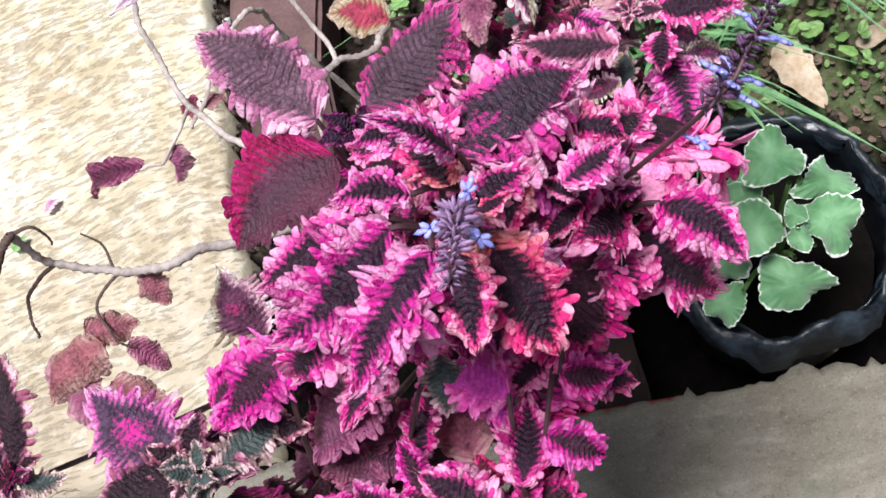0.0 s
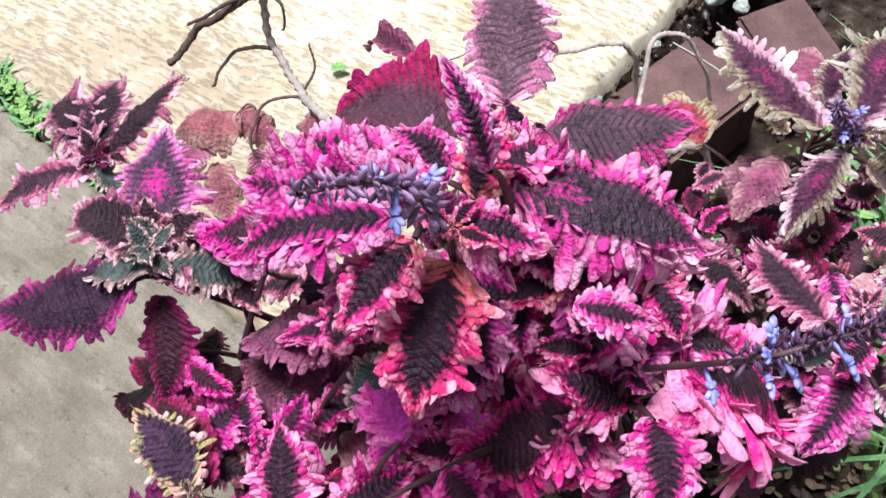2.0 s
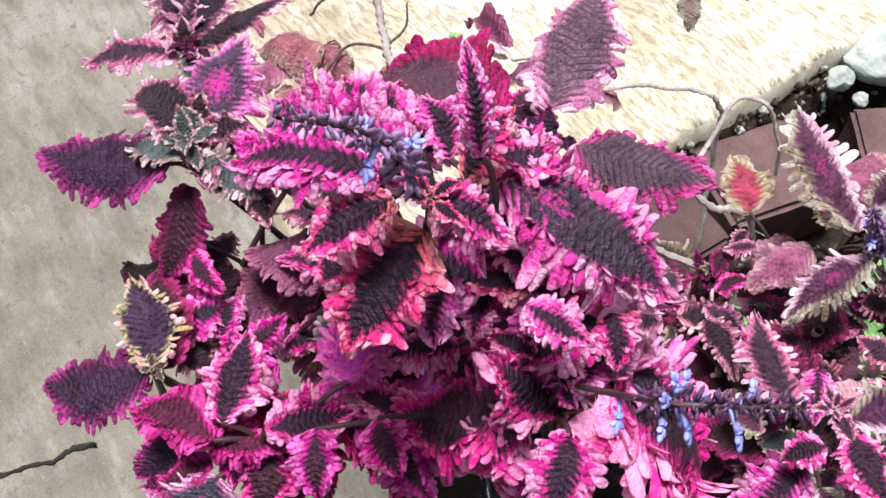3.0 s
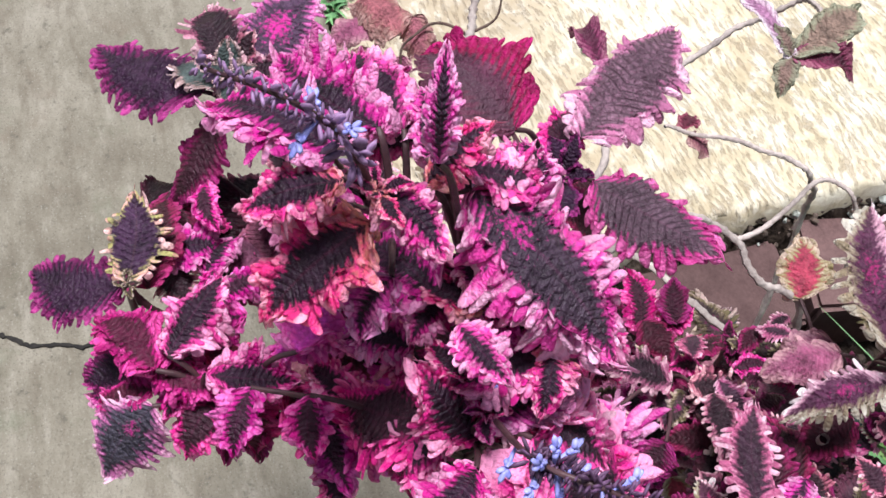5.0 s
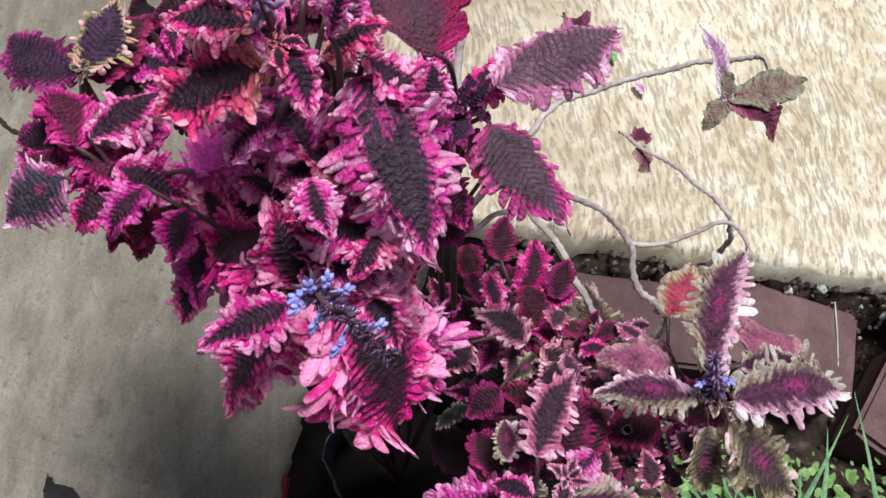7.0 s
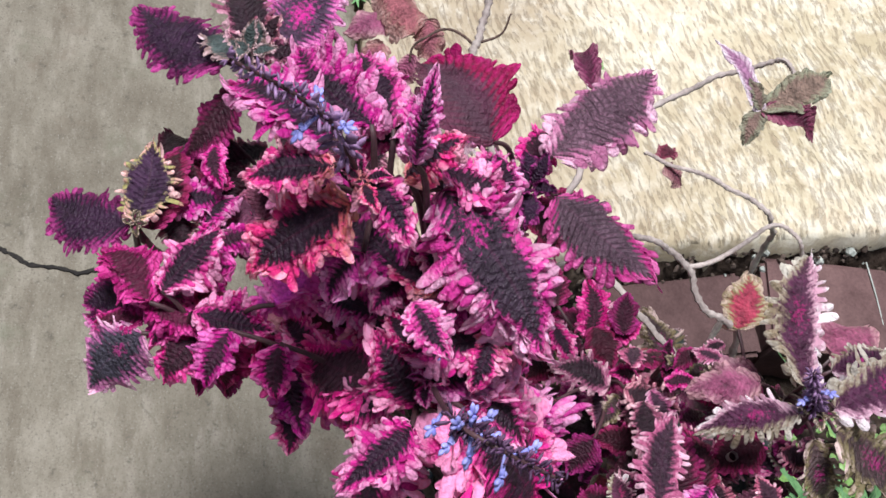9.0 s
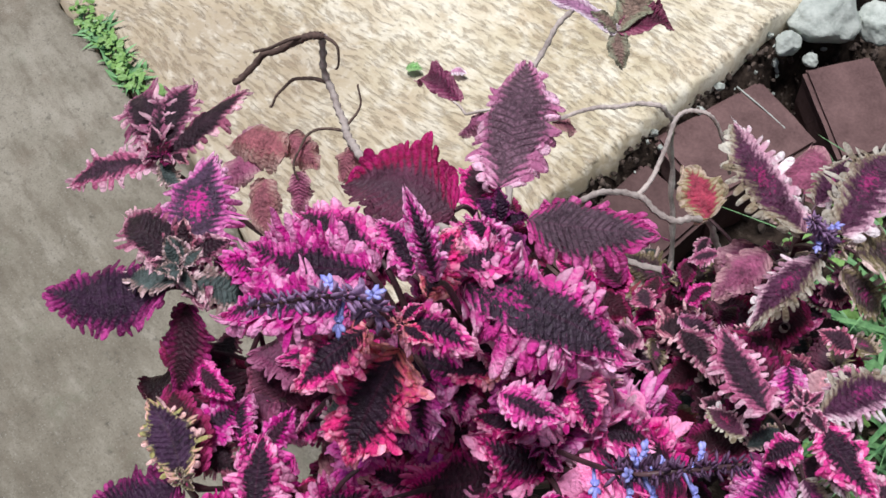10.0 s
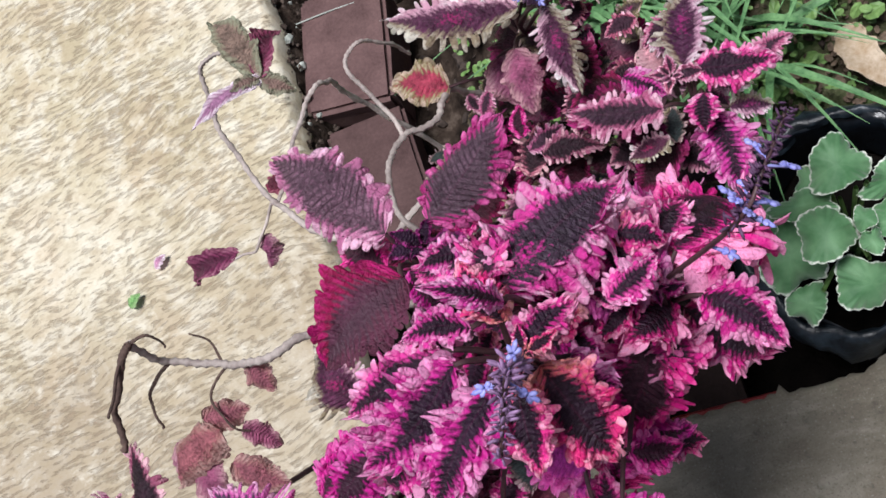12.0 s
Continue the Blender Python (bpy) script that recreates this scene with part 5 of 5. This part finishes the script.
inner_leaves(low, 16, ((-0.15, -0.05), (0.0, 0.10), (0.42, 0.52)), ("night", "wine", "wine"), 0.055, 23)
inner_leaves(low, 8, ((-0.07, 0.03), (0.02, 0.10), (0.66, 0.70)), ("pink", "hot", "gold"), 0.04, 24)
low_back = part("branch", tube("branch", [ROOT_BACK, (-0.01, 0.33, 0.1), (0.01, 0.30, 0.3), (0.03, 0.29, 0.45)], 0.006, 0.003, knobs=0.2), M_WOOD, coleus_back)
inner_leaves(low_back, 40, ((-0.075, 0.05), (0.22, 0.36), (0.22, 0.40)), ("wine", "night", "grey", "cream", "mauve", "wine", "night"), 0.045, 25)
# filler leaves added to darken the low inside of the back plant
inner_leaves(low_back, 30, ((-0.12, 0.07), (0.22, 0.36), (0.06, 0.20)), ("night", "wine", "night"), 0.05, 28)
inner_leaves(low_back, 22, ((0.00, 0.075), (0.20, 0.34), (0.38, 0.46)), ("wine", "cream", "tatter", "grey"), 0.036, 26)
inner_leaves(low, 12, ((-0.20, -0.10), (-0.03, 0.06), (0.44, 0.51)), ("dusty", "wine", "tatter", "dusty", "grey", "wine"), 0.045, 34)
inner_leaves(low_back, 16, ((-0.14, -0.02), (0.24, 0.36), (0.18, 0.26)), ("rose", "cream", "grey", "mauve", "amber"), 0.035, 27)

inner_leaves(low_back, 34, ((-0.07, 0.05), (0.23, 0.34), (0.36, 0.44)), ("olive", "cream", "grey", "wine", "tatter", "olive", "rose"), 0.026, 29)
inner_leaves(low_back, 26, ((-0.13, -0.03), (0.26, 0.37), (0.20, 0.29)), ("olive", "grey", "olive", "dusty", "amber", "cream", "wine"), 0.030, 36)
inner_leaves(low_back, 30, ((-0.14, -0.03), (0.19, 0.28), (0.30, 0.38)), ("rose", "wine", "cream", "olive", "hot", "wine"), 0.030, 37)
inner_leaves(low_back, 18, ((0.03, 0.12), (0.20, 0.33), (0.44, 0.48)), ("cream", "pink", "cream", "olive", "white"), 0.028, 30)
inner_leaves(low, 16, ((-0.05, 0.03), (0.045, 0.11), (0.64, 0.69)), ("pink", "gold", "hot", "pink", "cream"), 0.026, 35)
inner_leaves(low, 5, ((0.02, 0.06), (0.06, 0.10), (0.61, 0.63)), ("pink", "cream", "pink", "hot"), 0.022, 31)

inner_leaves(low, 24, ((-0.16, -0.04), (-0.09, -0.02), (0.51, 0.56)), ("rose", "scarlet", "hot", "tatter", "rose", "wine"), 0.032, 33)

# old woody and dead stems
def bare(plant, pts, r0, r1, material, label=""):
    return part("stem", tube("stem", pts, r0 * (0.6 if material is M_TWIG else 0.78), r1 * (0.55 if material is M_TWIG else 0.75), knobs=0.5, crook=0.0036), material, plant, label)


def hang(stem, kind, base, tip, w):
    part("leaf", blade(base, tip, w, lobes=12, depth=0.09, ruffle=0.16, arch=0.16, cup=-0.4 if kind in ("dry", "mauve") else 0.05, curl=0.8), LEAF[kind], stem)


dead = bare(coleus, [(-0.06, 0.15, 0.36), (-0.13, 0.155, 0.47), (-0.205, 0.145, 0.51), (-0.24, 0.140, 0.515), (-0.276, 0.149, 0.505), (-0.310, 0.163, 0.510), (-0.317, 0.172, 0.550)], 0.0042, 0.0028, M_WOOD, "bare grey stem with withered leaves")
bare(coleus, [(-0.317, 0.172, 0.550), (-0.324, 0.163, 0.550), (-0.346, 0.139, 0.530), (-0.358, 0.112, 0.510)], 0.0046, 0.0040, M_TWIG)
bare(coleus, [(-0.322, 0.166, 0.551), (-0.334, 0.150, 0.548), (-0.350, 0.130, 0.535)], 0.0022, 0.0018, M_TWIG)
bare(coleus, [(-0.317, 0.172, 0.550), (-0.304, 0.172, 0.545), (-0.301, 0.166, 0.530)], 0.0022, 0.0012, M_TWIG)
bare(coleus, [(-0.310, 0.163, 0.510), (-0.330, 0.149, 0.510), (-0.334, 0.135, 0.500), (-0.337, 0.124, 0.490)], 0.0024, 0.0014, M_TWIG)
drop = bare(coleus, [(-0.269, 0.146, 0.505), (-0.289, 0.133, 0.500), (-0.280, 0.107, 0.495), (-0.272, 0.102, 0.485)], 0.0018, 0.0012, M_TWIG)
bare(coleus, [(-0.273, 0.151, 0.505), (-0.277, 0.169, 0.510), (-0.286, 0.174, 0.520)], 0.0016, 0.0010, M_TWIG)
hang(drop, "green", (-0.310, 0.091, 0.470), (-0.307, 0.127, 0.468), 0.4)
hang(drop, "dry", (-0.290, 0.108, 0.492), (-0.338, 0.084, 0.475), 0.62)
hang(drop, "dry", (-0.300, 0.118, 0.497), (-0.268, 0.118, 0.488), 0.7)
hang(drop, "mauve", (-0.275, 0.106, 0.488), (-0.259, 0.090, 0.465), 0.55)
hang(drop, "dry", (-0.253, 0.142, 0.507), (-0.242, 0.122, 0.495), 0.8)
hang(drop, "dry", (-0.292, 0.086, 0.480), (-0.258, 0.062, 0.468), 0.6)
hang(drop, "mauve", (-0.330, 0.112, 0.485), (-0.312, 0.060, 0.470), 0.6)

HUB = (-0.183, 0.330, 0.541)
long_stem = bare(coleus, [(-0.10, 0.16, 0.42), (-0.147, 0.195, 0.500), (-0.183, 0.221, 0.500), (-0.216, 0.264, 0.490), (-0.234, 0.311, 0.500), (-0.235, 0.343, 0.520), (-0.227, 0.359, 0.540), (-0.209, 0.358, 0.550), (-0.192, 0.346, 0.547), HUB], 0.0032, 0.0014, M_WOOD, "thin arching stem ending in a pale leafy sprig")
for kind, b, t, w in (("lilac", HUB, (-0.239, 0.310, 0.545), 0.26), ("sage", HUB, (-0.203, 0.323, 0.550), 0.45), ("sage", HUB, (-0.210, 0.389, 0.540), 0.40),
                      ("maroon", HUB, (-0.165, 0.368, 0.530), 0.46), ("sage", HUB, (-0.163, 0.317, 0.530), 0.6)):
    hang(long_stem, kind, b, t, w)
side = bare(coleus, [(-0.216, 0.264, 0.490), (-0.246, 0.247, 0.460), (-0.266, 0.248, 0.450), (-0.279, 0.250, 0.445)], 0.0016, 0.0010, M_WOOD)
hang(side, "maroon", (-0.273, 0.253, 0.445), (-0.322, 0.252, 0.420), 0.4)
hang(side, "mauve", (-0.238, 0.250, 0.465), (-0.246, 0.232, 0.445), 0.6)
bare(coleus_back, [(-0.10, 0.17, 0.44), (-0.133, 0.230, 0.460), (-0.135, 0.271, 0.450), (-0.121, 0.301, 0.430), (-0.098, 0.315, 0.410), (-0.080, 0.348, 0.380), (-0.04, 0.355, 0.25), ROOT_BACK], 0.0024, 0.0036, M_WOOD, "smooth pale grey stem")
bare(coleus_back, [(-0.20, 0.245, 0.335), (-0.181, 0.263, 0.330), (-0.151, 0.285, 0.330), (-0.118, 0.304, 0.330), (-0.068, 0.323, 0.340)], 0.0032, 0.0036, M_WOOD, "smooth pale grey stem")
arch = bare(coleus_back, [(-0.262, 0.318, 0.368), (-0.252, 0.332, 0.370), (-0.237, 0.365, 0.370), (-0.220, 0.406, 0.360), (-0.203, 0.430, 0.340), (-0.195, 0.440, 0.26), (-0.12, 0.40, 0.02), ROOT_BACK], 0.0018, 0.0036, M_WOOD)
hang(arch, "maroon", (-0.256, 0.330, 0.370), (-0.268, 0.345, 0.365), 0.9)
hang(arch, "dry", (-0.250, 0.334, 0.368), (-0.240, 0.352, 0.350), 0.7)
bare(coleus_back, [(-0.121, 0.301, 0.430), (-0.138, 0.343, 0.420), (-0.152, 0.373, 0.430), (-0.147, 0.393, 0.430), (-0.132, 0.402, 0.420), (-0.115, 0.41, 0.36)], 0.0024, 0.0018, M_WOOD)
# grey stem given the dark twig colour in place of shade
bare(coleus, [(-0.06, 0.19, 0.10), (-0.10, 0.155, 0.25), (-0.141, 0.142, 0.30), (-0.164, 0.124, 0.33), (-0.19, 0.09, 0.42), (-0.188, -0.01, 0.59)], 0.0052, 0.003, M_TWIG, "grey woody stem, darkened in colour for the shade in the bush")

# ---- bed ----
# brick with the bush's shade in its colour
block("brick", (0.004, 0.178, -0.115), (0.066, 0.16, 0.10), 2, (6, 0), "dark brown brick lying beside the bush, its shade painted in", 12, M_BRICK_SHADED)

strip = bmesh.new()
bmesh.ops.create_cube(strip, size=1.0, matrix=Matrix.Translation((0.018, 0.0995, -0.034)) @ Euler((0.35, 0.02, -0.06)).to_matrix().to_4x4() @ Matrix.Diagonal((0.12, 0.005, 0.014, 1)))
bmesh.ops.bevel(strip, geom=strip.edges[:], offset=0.0015, segments=2, affect="EDGES")
tagged(part("plastic_strip", strip, M_RED), "faded red plastic strip wedged beside the path edge", "plastic strip")


def blades(name, clumps, material, label, seed, height, count, spread):
    """Tufts of narrow arching blades."""
    r = random.Random(seed)
    verts, faces = [], []
    for cx, cy, cz in clumps:
        for _ in range(count):
            a = r.uniform(0, 2 * math.pi)
            x0, y0 = cx + r.gauss(0, spread), cy + r.gauss(0, spread)
            h, reach = height * r.uniform(0.5, 1.2), height * r.uniform(0.2, 1.6)
            wd = r.uniform(0.0016, 0.0060)
            n = 6
            i0 = len(verts)
            for i in range(n + 1):
                f = i / n
                px, py = x0 + math.cos(a) * reach * f * f, y0 + math.sin(a) * reach * f * f
                pz = cz + h * (f * 1.5 - 0.8 * f * f)
                ww = wd * (1 - f ** 2.5) + 0.0002
                sx, sy = -math.sin(a) * ww, math.cos(a) * ww
                verts += [(px + sx, py + sy, pz), (px, py, pz - ww * 0.5), (px - sx, py - sy, pz)]
                if i:
                    j = i0 + 3 * i
                    faces += [(j - 3, j, j + 1, j - 2), (j - 2, j + 1, j + 2, j - 1)]
    me = bpy.data.meshes.new(name)
    me.from_pydata(verts, [], faces)
    return tagged(part(name, me, material), label, "grass", kind="stuff")


r0 = random.Random(5)
tufts = [(r0.uniform(0.02, 0.75), r0.uniform(0.48, 1.15), 0) for _ in range(26)] + [(0.03, 0.60, 0), (0.08, 0.57, 0), (0.15, 0.50, 0), (0.19, 0.48, 0), (0.24, 0.60, 0), (0.0, 0.66, 0), (0.12, 0.64, 0)]
tufts = [(x, y, bed_height(x, y) - 0.005) for x, y, _ in tufts]
blades("grass_tufts", tufts, M_GRASS, "long green grass at the back of the bed", 6, 0.16, 20, 0.016)
seam = [(-1.02 + 0.03 * i + r0.uniform(-0.02, 0.02), 0, -0.01) for i in range(9)]
blades("seam_grass", [(x, edge_y(x) + 0.012, -0.012) for x, _, _ in seam], M_GRASS, "small grass tufts in the joint between slab and path", 7, 0.022, 22, 0.008)


def small_leaves(name, count, place, size, material, label, seed):
    """Many small rounded weed leaves on short stalks."""
    r = random.Random(seed)
    verts, faces = [], []
    for _ in range(count):
        x, y, z = place(r)
        s = size * r.uniform(0.5, 1.2)
        rot = Euler((r.uniform(-0.6, 0.6), r.uniform(-0.6, 0.6), r.uniform(0, 6.28))).to_matrix()
        i0 = len(verts)
        ring = [(0, 0, 0)] + [(s * (0.9 * math.cos(k * math.pi / 4) + 0.6), s * 0.62 * math.sin(k * math.pi / 4), -0.12 * s * (k % 2)) for k in range(8)]
        for q in ring:
            v = rot @ Vector(q) + Vector((x, y, z))
            verts.append(tuple(v))
        faces += [(i0, i0 + 1 + k, i0 + 1 + (k + 1) % 8) for k in range(8)]
    me = bpy.data.meshes.new(name)
    me.from_pydata(verts, [], faces)
    return tagged(part(name, me, material), label, "weeds", kind="stuff")


def bed_spot(r):
    x, y = r.uniform(-0.16, 0.8), r.uniform(0.42, 1.2)
    return x, y, bed_height(x, y) + r.uniform(0.005, 0.05)


def near_spot(r):
    x, y = r.uniform(-0.14, 0.45), r.uniform(0.44, 0.95)
    return x, y, bed_height(x, y) + r.uniform(0.01, 0.06)


def seam_spot(r):
    x = r.uniform(-1.05, -0.80)
    return x, edge_y(x) + r.uniform(0.0, 0.03), r.uniform(0.0, 0.014)


small_leaves("weed_leaves", 3000, bed_spot, 0.0065, M_WEED, "low round-leaved green weeds covering the bed", 8)
small_leaves("broad_weeds", 480, near_spot, 0.013, M_WEED, "broader pale green weed leaves in the bed", 18)
small_leaves("seam_weeds", 170, seam_spot, 0.007, M_WEED, "tiny weeds in the joint of the paving", 9)


def litter_spot(r):
    x, y = r.uniform(0.0, 0.6), r.uniform(0.36, 1.0)
    return x, y, bed_height(x, y) + r.uniform(0.002, 0.012)


M_LITTER = rough_mat("brown_leaf_litter", (0.05, 0.032, 0.022), (0.26, 0.19, 0.13), 60, 0.9, 200, 0.4)
small_leaves("leaf_litter", 2600, litter_spot, 0.0075, M_LITTER, "brown broken leaf litter lying on the soil", 19)


def fallen(at, length, turn, label):
    b = Vector(at)
    t = b + Vector((math.cos(turn), math.sin(turn), 0.06)) * length
    tagged(part("dry_leaf", blade(b, t, 0.45, lobes=6, depth=0.05, ruffle=0.05, arch=0.1), M_STRAW), label, "leaf", "fallen leaves")


for x, y, ln, a in ((0.290, 0.487, 0.095, -1.35), (0.37, 0.46, 0.05, 0.4), (0.13, 0.70, 0.06, 2.6), (0.27, 0.14, 0.06, -0.7), (0.33, 0.20, 0.04, 0.9)):
    fallen((x, y, bed_height(x, y) + 0.012), ln, a, "dry straw-coloured fallen leaf lying on soil")
for x, y, kind in ((-0.645, 0.444, "green"), (-0.60, 0.482, "lilac")):
    ob = part("fallen_leaf", blade((x, y, 0.004), (x + 0.018, y + 0.012, 0.006), 0.7, lobes=6, depth=0.1, ruffle=0.05), LEAF[kind])
    tagged(ob, "small yellow-green leaf fallen on the slab" if kind == "green" else "small violet leaf fallen on the slab", "leaf", "fallen leaves")

withered = part("withered_leaf", blade((-1.19, 0.30, 0.006), (-1.10, 0.285, 0.012), 0.7, lobes=9, depth=0.12, ruffle=0.25, arch=0.2, cup=-0.4), LEAF["sage"])
tagged(withered, "dark brown withered leaf curled on the slab", "leaf", "fallen leaves")


def chunk(centre, size, seed):
    """A rough broken lump: a ball knocked into facets, then pitted."""
    r = random.Random(seed)
    bm = bmesh.new()
    bmesh.ops.create_icosphere(bm, subdivisions=4, radius=1.0)
    cuts = [(Vector((r.uniform(-1, 1), r.uniform(-1, 1), r.uniform(-0.6, 1))).normalized(), r.uniform(0.62, 0.9)) for _ in range(14)]
    for v in bm.verts:
        for n, d in cuts:
            over = v.co.dot(n) - d
            if over > 0:
                v.co -= n * over
        v.co *= 1 + 0.10 * noise.fractal(v.co * 2.5 + Vector((seed, 0, 0)), 0.6, 2.1, 5)
        v.co = Vector((v.co.x * size[0], v.co.y * size[1], v.co.z * size[2])) + Vector(centre)
    for f in bm.faces:
        f.smooth = True
    return bm


rubble = thing("plaster_rubble", (-0.345, 0.925, -0.04), "pale crumbling whitish plaster rubble beside the slab", "rubble")
for i, (at, size) in enumerate((((-0.345, 0.930, -0.022), (0.050, 0.058, 0.034)), ((-0.300, 0.985, -0.040), (0.036, 0.030, 0.026)), ((-0.352, 0.862, -0.030), (0.018, 0.022, 0.016)),
                                ((-0.318, 0.872, -0.040), (0.013, 0.011, 0.011)), ((-0.372, 1.010, -0.010), (0.030, 0.034, 0.022)))):
    part("chunk", chunk(at, size, 3 + i), M_RAG, rubble)
crumbs("plaster_bits", 34, (-0.385, -0.31, 0.52, 1.0), 0.009, M_RAG, "small pale bits of plaster and straw on the soil", 14, 0.012)
